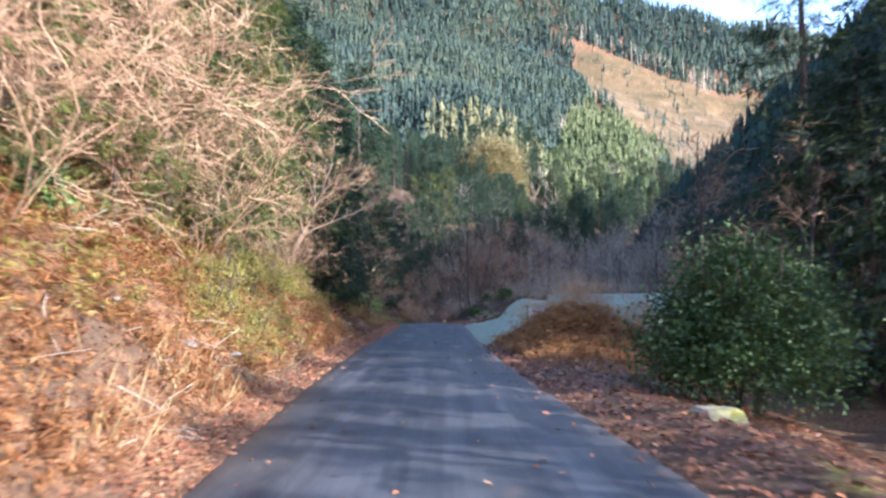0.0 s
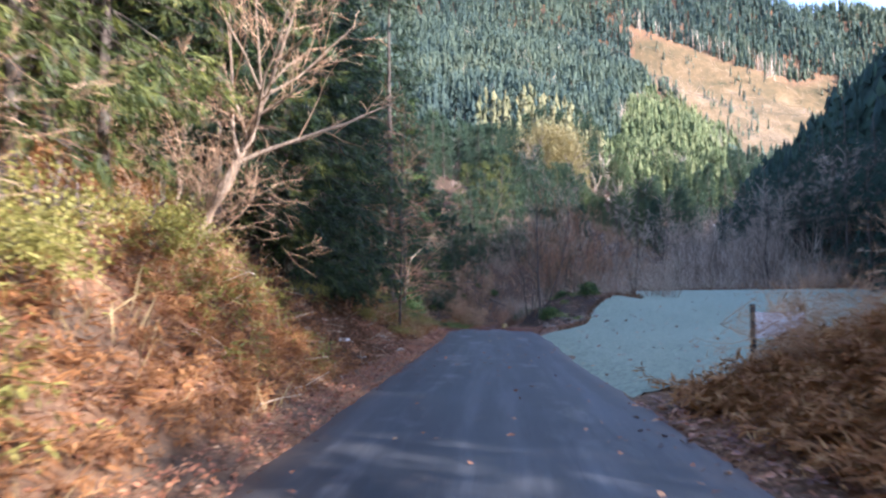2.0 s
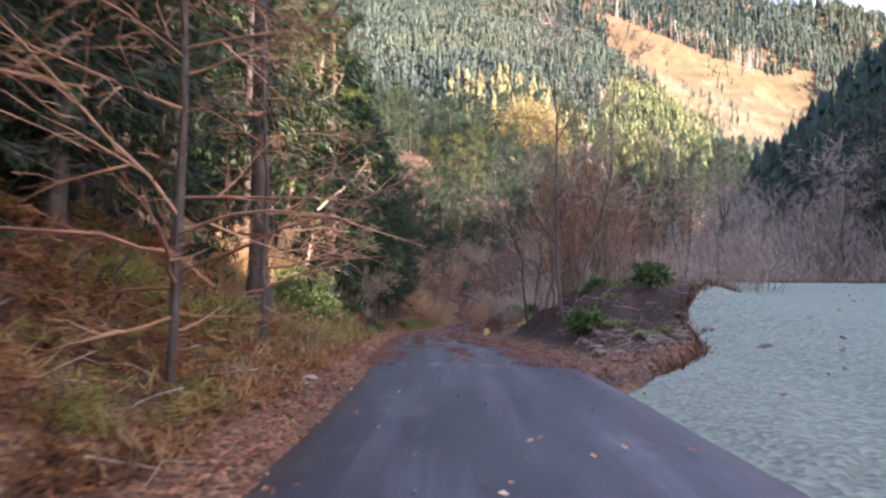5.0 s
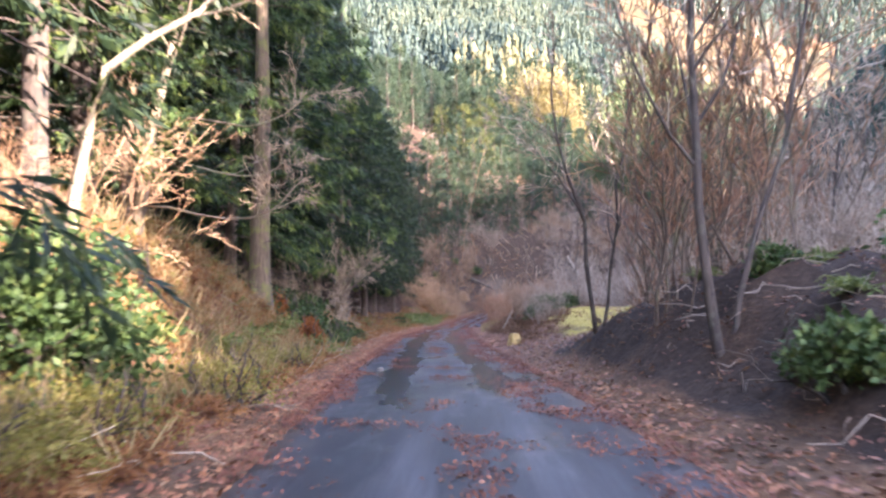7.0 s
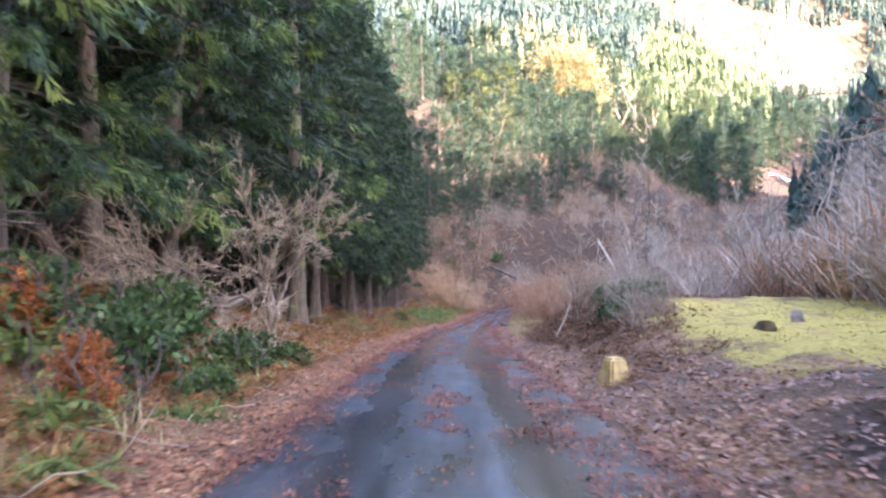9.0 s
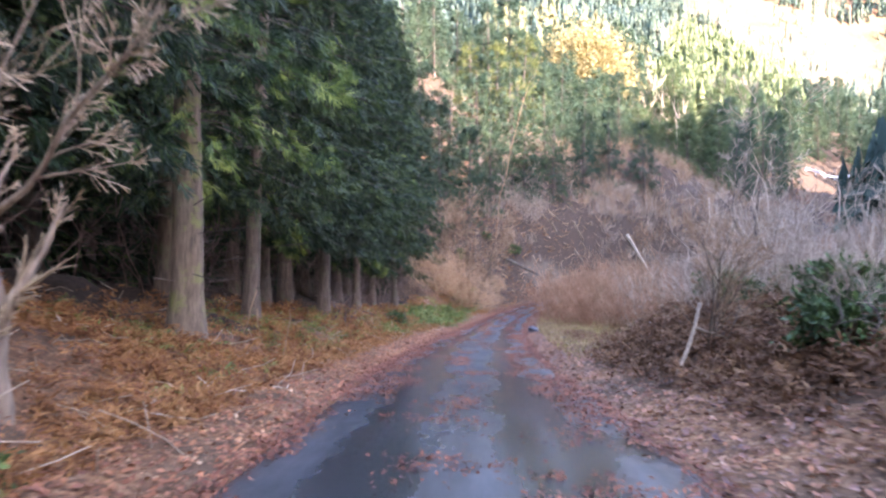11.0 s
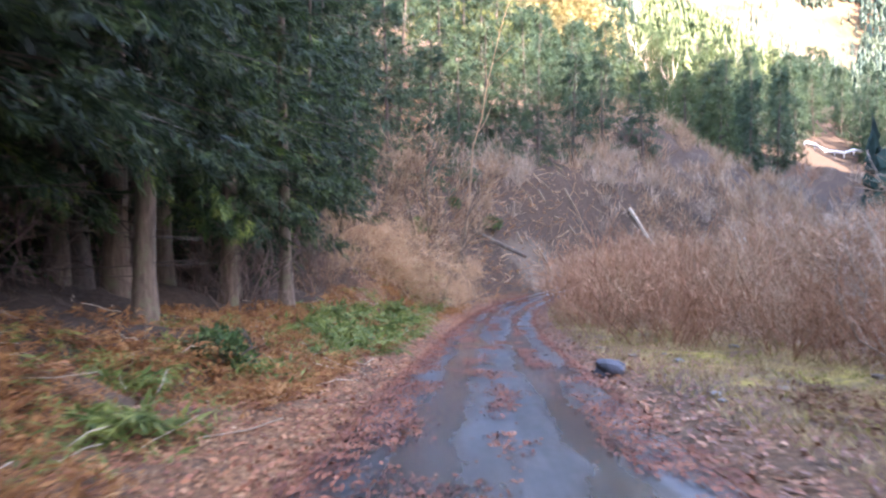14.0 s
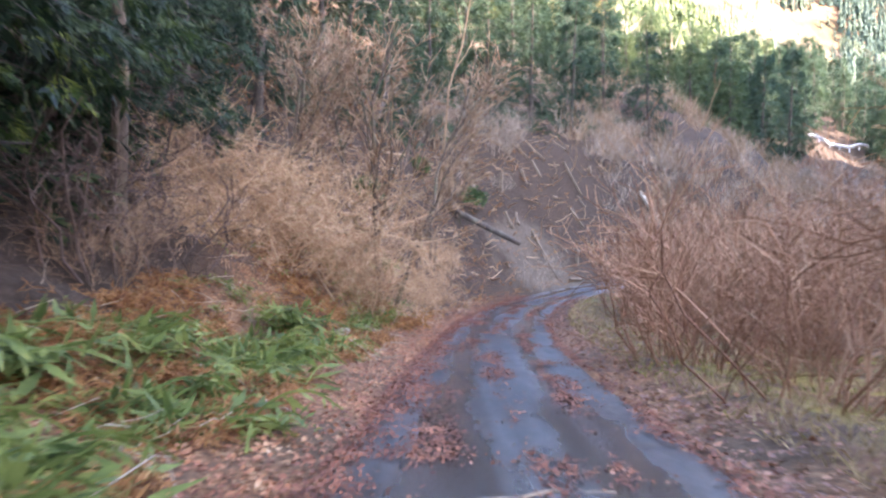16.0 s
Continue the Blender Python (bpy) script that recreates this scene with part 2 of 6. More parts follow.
def ground_material():
    m, t, bsdf, out = nodes_of("forest_floor")
    co = t.nodes.new("ShaderNodeTexCoord").outputs["Object"]
    n1 = noise_tex(t, 9.0, 8.0, 0.7, co)
    n2 = noise_tex(t, 0.5, 4.0, 0.6, co)
    v = t.nodes.new("ShaderNodeTexVoronoi")
    v.inputs["Scale"].default_value = 26.0
    t.links.new(co, v.inputs["Vector"])
    litter = ramp(t, v.outputs["Color"], [(0.1, (0.06, 0.03, 0.016)), (0.4, (0.15, 0.07, 0.034)), (0.7, (0.26, 0.13, 0.06)), (0.95, (0.38, 0.24, 0.13))])
    soil = ramp(t, n1, [(0.3, (0.045, 0.03, 0.02)), (0.7, (0.15, 0.095, 0.055))])
    c = mix_rgb(t, map_range(t, n2, 0.42, 0.62), litter, soil)
    # dark needle litter and soil, also painting shade under the overhanging cedars
    soil_and_shade = ramp(t, n1, [(0.3, (0.016, 0.011, 0.008)), (0.7, (0.072, 0.048, 0.031))])
    c = mix_rgb(t, map_range(t, attribute(t, "soil_and_shade"), 0.2, 0.8), c, soil_and_shade)
    moss = ramp(t, n1, [(0.25, (0.14, 0.10, 0.03)), (0.5, (0.32, 0.24, 0.052)), (0.75, (0.48, 0.37, 0.11))])
    mn = noise_tex(t, 1.6, 6.0, 0.7, co)
    c = mix_rgb(t, map_range(t, math_node(t, "ADD", attribute(t, "moss"), math_node(t, "MULTIPLY", math_node(t, "SUBTRACT", mn, 0.5), 1.6)), 0.4, 0.75), c, moss)
    scree = ramp(t, n1, [(0.3, (0.06, 0.044, 0.03)), (0.55, (0.115, 0.086, 0.06)), (0.8, (0.19, 0.15, 0.11))])
    c = mix_rgb(t, map_range(t, math_node(t, "ADD", attribute(t, "scree"), math_node(t, "MULTIPLY", math_node(t, "SUBTRACT", mn, 0.5), 1.5)), 0.35, 0.8), c, scree)
    cn = noise_tex(t, 0.05, 10.0, 0.85, co)
    cut = ramp(t, cn, [(0.36, (0.035, 0.04, 0.018)), (0.45, (0.078, 0.056, 0.026)), (0.54, (0.13, 0.086, 0.04)), (0.64, (0.19, 0.14, 0.085))])
    c = mix_rgb(t, map_range(t, attribute(t, "cut"), 0.35, 0.65), c, cut)
    t.links.new(c, bsdf.inputs["Base Color"])
    bsdf.inputs["Roughness"].default_value = 0.95
    bsdf.inputs["Specular IOR Level"].default_value = 0.2
    bump(t, bsdf, n1, 0.8, 0.05)
    return m


def road_material():
    m, t, bsdf, out = nodes_of("wet_asphalt")
    co = t.nodes.new("ShaderNodeTexCoord").outputs["Object"]
    grain = noise_tex(t, 120.0, 3.0, 0.7, co)
    blot = noise_tex(t, 0.9, 6.0, 0.65, co, stretch=(1.0, 0.35, 1.0))
    c = ramp(t, grain, [(0.3, (0.019, 0.021, 0.022)), (0.7, (0.052, 0.055, 0.057))])
    c = mix_rgb(t, map_range(t, noise_tex(t, 0.55, 7.0, 0.7, co, stretch=(1.0, 0.4, 1.0)), 0.4, 0.6), c, (0.020, 0.021, 0.023))
    dirt = mix_rgb(t, map_range(t, noise_tex(t, 2.3, 7.0, 0.7, co, stretch=(1.0, 0.5, 1.0)), 0.58, 0.75), c, (0.085, 0.065, 0.05))
    streak = noise_tex(t, 1.3, 6.0, 0.7, co, stretch=(2.2, 0.12, 1.0))
    dirt = mix_rgb(t, map_range(t, streak, 0.46, 0.66, 0.0, 0.55), dirt, (0.105, 0.108, 0.115))
    worn = math_node(t, "ADD", attribute(t, "edge"), math_node(t, "MULTIPLY", math_node(t, "SUBTRACT", noise_tex(t, 3.1, 7.0, 0.75, co), 0.5), 1.6))
    dirt = mix_rgb(t, map_range(t, worn, 0.25, 0.8, 0.0, 0.8), dirt, (0.075, 0.055, 0.04))
    t.links.new(dirt, bsdf.inputs["Base Color"])
    wet = math_node(t, "ADD", attribute(t, "wet"), math_node(t, "MULTIPLY", math_node(t, "SUBTRACT", blot, 0.5), 1.5))
    t.links.new(map_range(t, wet, 0.4, 0.85, 0.5, 0.16), bsdf.inputs["Roughness"])
    t.links.new(map_range(t, wet, 0.35, 0.8, 0.35, 0.95), bsdf.inputs["Specular IOR Level"])
    bump(t, bsdf, grain, 0.3, 0.004)
    return m


def lot_material():
    m, t, bsdf, out = nodes_of("frosted_gravel")
    co = t.nodes.new("ShaderNodeTexCoord").outputs["Object"]
    v = t.nodes.new("ShaderNodeTexVoronoi")
    v.inputs["Scale"].default_value = 16.0
    t.links.new(co, v.inputs["Vector"])
    g = ramp(t, v.outputs["Color"], [(0.1, (0.10, 0.122, 0.08)), (0.5, (0.165, 0.195, 0.128)), (0.9, (0.24, 0.28, 0.185))])
    n = noise_tex(t, 0.8, 7.0, 0.7, co)
    c = mix_rgb(t, map_range(t, n, 0.6, 0.75), g, (0.14, 0.135, 0.10))
    n2 = noise_tex(t, 0.16, 4.0, 0.6, co)
    c = mix_rgb(t, map_range(t, n2, 0.4, 0.65, 0.0, 0.5), c, (0.20, 0.235, 0.16))
    t.links.new(c, bsdf.inputs["Base Color"])
    bsdf.inputs["Roughness"].default_value = 0.9
    bump(t, bsdf, v.outputs["Distance"], 0.6, 0.03)
    return m


M_GROUND, M_ROAD, M_LOT = ground_material(), road_material(), lot_material()


def plain_material(name, c1, c2, rough=0.6, scale=12.0):
    m, t, bsdf, out = nodes_of(name)
    n = noise_tex(t, scale, 5.0, 0.6)
    t.links.new(ramp(t, n, [(0.3, c1), (0.7, c2)]), bsdf.inputs["Base Color"])
    bsdf.inputs["Roughness"].default_value = rough
    return m


M_WHITE = plain_material("white_painted_board", (0.66, 0.66, 0.64), (0.82, 0.82, 0.80))
M_RAIL = plain_material("weathered_white_rail", (0.50, 0.52, 0.54), (0.78, 0.80, 0.82))
M_PAPER = plain_material("dirty_white_sheet", (0.30, 0.28, 0.24), (0.55, 0.52, 0.46))


# ---------------------------------------------------------------- mesh helpers
def mesh_from(name, V, F, mat, smooth=False, attrs=None):
    """A mesh from an array of vertices and a list of face arrays (each n x 3 or n x 4)."""
    F = [np.asarray(f, dtype=np.int32) for f in (F if isinstance(F, list) else [F]) if len(f)]
    me = bpy.data.meshes.new(name)
    V = np.asarray(V, dtype=np.float32)
    me.vertices.add(len(V))
    me.vertices.foreach_set("co", V.ravel())
    loops = np.concatenate([f.ravel() for f in F])
    sizes = np.concatenate([np.full(len(f), f.shape[1], dtype=np.int32) for f in F])
    me.loops.add(len(loops))
    me.loops.foreach_set("vertex_index", loops)
    me.polygons.add(len(sizes))
    me.polygons.foreach_set("loop_start", np.concatenate([[0], np.cumsum(sizes)[:-1]]).astype(np.int32))
    if smooth:
        me.polygons.foreach_set("use_smooth", np.ones(len(sizes), dtype=bool))
    me.update(calc_edges=True)
    me.validate()
    for key, val in (attrs or {}).items():
        a = me.attributes.new(key, "FLOAT", "POINT")
        a.data.foreach_set("value", np.asarray(val, dtype=np.float32))
    me.materials.append(mat)
    return me


def thing(name, label, category, at=(0, 0, 0), group="", kind="", data=None):
    ob = new(name, data)
    ob.location = at
    return tagged(ob, label, category, group, kind)


def part_mesh(name, me, parent, label=""):
    ob = new(name, me)
    ob.parent = parent
    return tagged(ob, label)


def part(name, bm, material, parent, label=""):
    me = bpy.data.meshes.new(name)
    bm.to_mesh(me)
    bm.free()
    me.materials.append(material)
    return part_mesh(name, me, parent, label)


class Heap:
    """Collects vertices and faces."""

    def __init__(self):
        self.V, self.F, self.n = [], [], 0

    def add(self, V, F):
        for f in F:
            self.F.append(np.asarray(f) + self.n)
        self.V.append(V)
        self.n += len(V)

    def mesh(self, name, mat, smooth=False):
        tri = [f for f in self.F if f.shape[1] == 3]
        quad = [f for f in self.F if f.shape[1] == 4]
        F = [np.concatenate(x) for x in (tri, quad) if x]
        return mesh_from(name, np.concatenate(self.V), F, mat, smooth)


def unit(a):
    return a / np.maximum(np.linalg.norm(a, axis=-1, keepdims=True), 1e-9)


def tubes(paths, radii, sides):
    """Tubes along m paths of n points each."""
    m, n, _ = paths.shape
    tang = unit(np.gradient(paths, axis=1))
    ref = np.where(np.abs(tang[..., 2:3]) > 0.9, np.array([1.0, 0, 0]), np.array([0, 0, 1.0]))
    a = unit(np.cross(tang, ref))
    b = np.cross(tang, a)
    ang = np.arange(sides) / sides * 2 * np.pi
    ring = a[:, :, None] * np.cos(ang)[None, None, :, None] + b[:, :, None] * np.sin(ang)[None, None, :, None]
    V = (paths[:, :, None] + ring * radii[:, :, None, None]).reshape(-1, 3)
    idx = np.arange(m * n * sides).reshape(m, n, sides)
    nxt = np.roll(idx, -1, axis=2)
    F = np.stack([idx[:, :-1], nxt[:, :-1], nxt[:, 1:], idx[:, 1:]], axis=-1).reshape(-1, 4)
    return V, [F]


def ribbons(paths, radii):
    """Thin twigs: narrow strips along m paths of n points."""
    m, n, _ = paths.shape
    tang = unit(paths[:, -1] - paths[:, 0])
    a = unit(np.cross(tang, np.stack([np.sin(np.arange(m) * 2.4), np.cos(np.arange(m) * 2.4), np.full(m, 0.3)], -1)))
    off = a[:, None] * radii[..., None] * 1.2
    V = np.stack([paths - off, paths + off], axis=2).reshape(-1, 3)
    i = np.arange(m * n * 2).reshape(m, n, 2)
    return V, [np.stack([i[:, :-1, 0], i[:, :-1, 1], i[:, 1:, 1], i[:, 1:, 0]], -1).reshape(-1, 4)]


def blades(base, way, side, length, width, fold=0.0):
    """Leaf blades: one folded diamond each."""
    length, width = np.asarray(length)[:, None], np.asarray(width)[:, None]
    nrm = np.cross(way, side)
    mid = base + way * length * 0.45
    V = np.stack([base, mid + side * width - nrm * width * fold, base + way * length, mid - side * width - nrm * width * fold], axis=1).reshape(-1, 3)
    F = np.arange(len(base) * 4).reshape(-1, 4)
    if fold:
        return V, [np.concatenate([F[:, [0, 1, 2]], F[:, [0, 2, 3]]])]
    return V, [F]


def rand_dirs(rng, n):
    return unit(rng.normal(size=(n, 3)))


def sides_of(rng, way):
    return unit(np.cross(way, rand_dirs(rng, len(way))))


def grow(rng, trunks, radii, levels):
    """Limbs on limbs. trunks: m x n x 3; each level: count, length ratio, spread (degrees), lift, first place along the parent, points, wobble."""
    out = [(trunks, radii)]
    P, R = trunks, radii
    for count, ratio, spread, lift, start, npts, wob in levels:
        m, n, _ = P.shape
        plen = np.linalg.norm(np.diff(P, axis=1), axis=2).sum(1)
        u = np.sort(start + (1 - start) * rng.random((m, count)) ** 0.9, axis=1) * 0.98
        k = np.clip((u * (n - 1)).astype(int), 0, n - 2)
        w = u * (n - 1) - k
        mi = np.arange(m)[:, None]
        p0 = P[mi, k] * (1 - w)[..., None] + P[mi, k + 1] * w[..., None]
        r0 = R[mi, k] * (1 - w) + R[mi, k + 1] * w
        tan = unit(P[mi, k + 1] - P[mi, k])
        sd = unit(np.cross(tan, rng.normal(size=tan.shape)))
        ang = np.radians(spread) * (0.6 + 0.8 * rng.random((m, count)))[..., None]
        d = unit(tan * np.cos(ang) + sd * np.sin(ang) + np.array([0, 0, lift]))
        L = (plen[:, None] * ratio * (0.5 + 0.8 * rng.random((m, count))) * (1.15 - 0.6 * u)).reshape(-1)
        d, p0, r0 = d.reshape(-1, 3), p0.reshape(-1, 3), r0.reshape(-1)
        s = np.linspace(0, 1, npts)
        bend = rng.normal(size=(len(d), 3)) * wob
        step = d[:, None] + bend[:, None] * s[None, :, None] + np.array([0, 0, lift]) * 0.5 * s[None, :, None]
        step += rng.normal(size=step.shape) * wob * 0.5
        step = unit(step)
        path = np.concatenate([np.zeros((len(d), 1, 3)), np.cumsum(step[:, :-1], axis=1)], axis=1) * (L / (npts - 1))[:, None, None] + p0[:, None]
        rr = np.maximum(r0 * 0.55, 0.003)[:, None] * (1 - 0.75 * s)[None]
        out.append((path, rr))
        P, R = path, rr
    return out


def wood(levels, sides=(6, 5, 4, 3, 3), least=0.0):
    h = Heap()
    for i, (p, r) in enumerate(levels):
        k = sides[min(i, len(sides) - 1)]
        r = np.maximum(r, least)
        h.add(*(tubes(p, r, k) if k > 2 else ribbons(p, r)))
    return h


def stem(rng, base, top, r0, r1, n=8, wob=0.12):
    s = np.linspace(0, 1, n)[:, None]
    p = np.array(base) * (1 - s) + np.array(top) * s
    off = np.cumsum(rng.normal(size=(n, 3)) * wob, axis=0) * np.array([1, 1, 0.2])
    p = p + off * np.sin(s * np.pi * 0.9)
    return p, (r0 * (1 - s[:, 0]) + r1 * s[:, 0])


# ---------------------------------------------------------------- the lie of the land
ROAD_Z = ([-200, -20, 0, 9.5, 15, 21, 27, 42, 48, 54, 66, 72, 78, 85, 92, 95, 103, 110, 118, 125, 132, 140, 160], [3.0, -0.85, -1.3, -1.54, -1.65, -1.78, -1.97, -2.22, -2.54, -2.87, -3.66, -4.02, -4.48, -4.92, -5.35, -5.56, -6.0, -6.3, -6.45, -6.4, -6.1, -5.6, -5.0])
ROAD_X = ([-200, 0, 5, 10, 16, 28, 35, 41, 47, 54, 60, 66, 73, 78, 84, 92, 98, 104, 110, 115, 120, 124, 128, 132, 137, 144, 160], [4.0, 0.1, 0.05, -0.3, -0.5, -0.6, -0.55, -0.7, -1.2, -1.75, -2.15, -2.5, -2.85, -3.05, -3.0, -2.75, -2.45, -2.1, -1.6, -0.95, 0.0, 1.2, 3.0, 5.4, 9.5, 16.0, 32.0])
ROAD_W = ([-200, 40, 50, 75, 95, 125, 160], [1.98, 1.95, 1.9, 1.75, 1.55, 1.45, 1.6])


def smooth_interp(y, table, r=1.5):
    return sum(np.interp(y + k * r, *table) for k in (-1, -0.5, 0, 0.5, 1)) / 5


def road_z(y):
    return smooth_interp(y, ROAD_Z, 3.0)


def road_x(y):
    return smooth_interp(y, ROAD_X, 2.0)


def road_w(y):
    return np.interp(y, *ROAD_W)


def ease(v, a, b):
    t = np.clip((v - a) / (b - a), 0, 1)
    return t * t * (3 - 2 * t)


def lumps(x, y, size, seed):
    """Smooth random relief from a few crossing waves."""
    r = np.random.default_rng(seed)
    out = 0
    for _ in range(7):
        a, ph, k = r.random() * 6.283, r.random() * 6.283, (0.6 + r.random()) * 6.283 / size
        out = out + np.sin((x * np.cos(a) + y * np.sin(a)) * k + ph)
    return out / 3.5


BANK_Y = [-50, 20, 26, 31, 42, 48, 56, 60, 66, 72, 100, 107, 114, 125]
BANK_TOE = np.array([0.6, 0.6, 0.8, 1.3, 1.3, 1.9, 1.4, 1.5, 1.6, 1.8, 2.0, 2.3, 1.8, 1.0])
BANK_S1 = np.array([1.05, 1.05, 1.0, 0.8, 0.7, 0.9, 0.95, 0.7, 0.6, 0.4, 0.32, 0.5, 1.1, 1.4])
BANK_W1 = np.array([2.8, 2.8, 2.8, 2.6, 2.5, 2.6, 2.8, 2.0, 1.8, 2.4, 2.4, 3.0, 6.0, 6.0])
BANK_S2 = np.array([0.65, 0.65, 0.6, 0.55, 0.5, 0.5, 0.45, 0.35, 0.3, 0.28, 0.3, 0.5, 0.6, 0.6])
LOT_X = [-5, 1.4, 3.4, 4.2, 7.8, 10, 26, 60]
LOT_Y = [38.5, 39.5, 42.2, 46.5, 52, 66, 69, 70]


def lot_plane(y):
    return -2.0 + 0.033 * (y - 28)


def ground(x, y):
    x, y = np.asarray(x, float), np.asarray(y, float)
    xc, hw, zr = road_x(y), road_w(y), road_z(y)
    dl, dr = xc - hw - x, x - xc - hw
    # left bank
    toe, s1, w1, s2 = (np.interp(y, BANK_Y, b) for b in (BANK_TOE, BANK_S1, BANK_W1, BANK_S2))
    left = zr + 0.1 * ease(dl, 0, 1) + s1 * np.clip(dl - toe, 0, w1) + s2 * np.clip(dl - toe - w1, 0, 150)
    left += lumps(x, y, 2.6, 5) * 0.22 * ease(dl, 0.3, 3) + lumps(x, y, 0.9, 6) * 0.06 * ease(dl, 0.1, 1)
    # right: frosted lot, then its embankment, a mossy lawn and the valley
    lot = zr + (lot_plane(y) - zr) * ease(dr, 0, 6)
    yb = np.interp(x, LOT_X, LOT_Y)
    lawn = zr + np.clip(-3.05 - zr, 0.35, 1.35) * ease(dr, 0.6, 3.4) * (1 - ease(y, 77, 86)) - 0.25 * np.clip(x - 10, 0, 12) - 0.1 * np.clip(dr - 6, 0, 20) * ease(y, 85, 100)
    right = lot + (lawn - lot) * ease(y - yb, 0.0, 5.0)
    right = right + 1.5 * np.exp(-((x - 4.2) / 2.2) ** 2 - ((y - 53.0) / 5.0) ** 2) * ease(dr, 0.4, 2.5)
    right = right + 0.5 * np.exp(-((x - 1.9) / 1.3) ** 2 - ((y - 54.5) / np.where(y < 54.5, 2.6, 5.0)) ** 2) * ease(dr, 0.5, 1.7)
    right = right + 1.1 * np.exp(-((x - 3.7) / 1.8) ** 2 - ((y - 18.3) / 2.6) ** 2) * ease(dr, 0.3, 1.8)
    right = right + (0.12 * ease(dr, 0.2, 1.0) + lumps(x, y, 1.6, 8) * (0.07 + 0.16 * ease(y, 43, 47) * (1 - ease(y, 56, 60))) * ease(dr, 0.5, 2.0)) * np.where(y < 32, 1 - ease(y, 20, 22), ease(y - yb, 0.2, 2.5))
    right = right + lumps(x, y, 0.9, 10) * 0.11 * np.exp(-((x - 3.2) / 2.4) ** 2 - ((y - 52.5) / 5.0) ** 2) * ease(dr, 0.8, 2.0) * ease(y - yb, 0.5, 2.0)
    right = right + lumps(x, y, 0.8, 9) * 0.14 * np.exp(-((x - 4.1) / 1.9) ** 2 - ((y - 18.3) / 2.6) ** 2) * ease(dr, 0.8, 1.8)
    z = np.where(x < xc, left, right)
    z = np.where((dl < 0) & (dr < 0) & (y < 150), zr - 0.06, z)
    # hills beyond
    far = y - 129 - 0.3 * (x + np.sqrt(x * x + 900))
    hill = -6.4 + 0.55 * np.clip(far, 0, 900) + 7 * np.exp(-((x - 20) ** 2 + (y - 166) ** 2) / 15 ** 2) + 0.62 * np.clip(y - 450, 0, 85) - 0.5 * np.clip(y - 545, 0, 300) + 0.12 * np.clip(x - 110, 0, 300) * ease(y, 380, 520)
    hill += lumps(x, y, 90, 11) * 4 * ease(far, 40, 120)
    hill += (lumps(x, y, 8, 13) * 0.7 + lumps(x, y, 2.6, 14) * 0.25) * ease(far, 0.5, 5) * (1 - ease(far, 50, 90))
    hill = np.where(far > 0, hill, -40)
    # includes unseen knolls and a gap, added to steer where the sun falls
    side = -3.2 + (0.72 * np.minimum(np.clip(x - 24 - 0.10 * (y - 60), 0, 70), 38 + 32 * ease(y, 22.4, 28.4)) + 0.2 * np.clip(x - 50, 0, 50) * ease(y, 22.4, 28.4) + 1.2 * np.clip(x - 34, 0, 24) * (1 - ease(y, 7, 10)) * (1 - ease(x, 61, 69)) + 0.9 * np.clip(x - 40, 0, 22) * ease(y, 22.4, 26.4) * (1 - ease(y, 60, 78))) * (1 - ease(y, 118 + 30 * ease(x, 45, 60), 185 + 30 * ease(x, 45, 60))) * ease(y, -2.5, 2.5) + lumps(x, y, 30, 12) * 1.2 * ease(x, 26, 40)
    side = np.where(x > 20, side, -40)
    road_gap = np.where(y > 150, 1.0, ease(np.maximum(dl, dr), 0.2, 2.0))
    hill = np.where(road_gap < 1, np.minimum(hill, zr - 0.06 + road_gap * 30), hill)
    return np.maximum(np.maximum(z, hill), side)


def put(x, y, dz=0.0):
    return Vector((x, y, float(ground(x, y)) + dz))


def inside(x, y, poly):
    """Which of the places lie in a polygon."""
    px, py = np.array(poly).T
    res = np.zeros(np.shape(x), bool)
    j = len(px) - 1
    for i in range(len(px)):
        hit = ((py[i] > y) != (py[j] > y)) & (x < (px[j] - px[i]) * (y - py[i]) / (py[j] - py[i] + 1e-9) + px[i])
        res ^= hit
        j = i
    return res


CLEARING = [(93, 480), (132, 478), (158, 467), (183, 467), (228, 476), (192, 412), (124, 302), (99, 290), (104, 315), (97, 362), (83, 385)]

CLEARING_TOP = [(93, 482), (132, 480), (158, 470), (183, 470), (228, 478)]
# patch of young trees that gets the sunlit colour
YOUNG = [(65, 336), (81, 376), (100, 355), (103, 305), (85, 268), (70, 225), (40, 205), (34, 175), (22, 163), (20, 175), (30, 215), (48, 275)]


def moss_cover(x, y):
    wx, wy = x + lumps(x, y, 4.5, 41) * 1.1, y + lumps(x, y, 4.0, 42) * 1.6
    lawn = (0.78 + 0.22 * lumps(x, y, 1.7, 44)) * ease(x, 0.8, 2.4) * ease(wy, 58.5, 62.5) * (1 - ease(wy, 75, 80)) * (1 - ease(wx, 11, 16))
    verge = 0.48 * ease(x - road_x(y) - road_w(y), 0.5, 1.6) * (1 - ease(x - road_x(y) - road_w(y), 5, 7)) * ease(y, 80, 84) * (1 - ease(y, 106, 116))
    corner = np.exp(-((x - 3.6) / 0.9) ** 2 - ((y - 5.2) / 1.0) ** 2)
    return np.maximum(np.maximum(lawn, verge), corner)


def scree_cover(x, y):
    return np.exp(-((x - 3.0) / 5.5) ** 2 - ((y - 133.0) / 4.0) ** 2) + 0.32 * np.exp(-((x + 3.6) / 0.7) ** 2 - ((y - 9.5) / 1.6) ** 2)


def graded(stops):
    out = []
    for a, b, d in stops:
        out.append(np.arange(a, b, d))
    return np.concatenate(out + [[stops[-1][1]]])


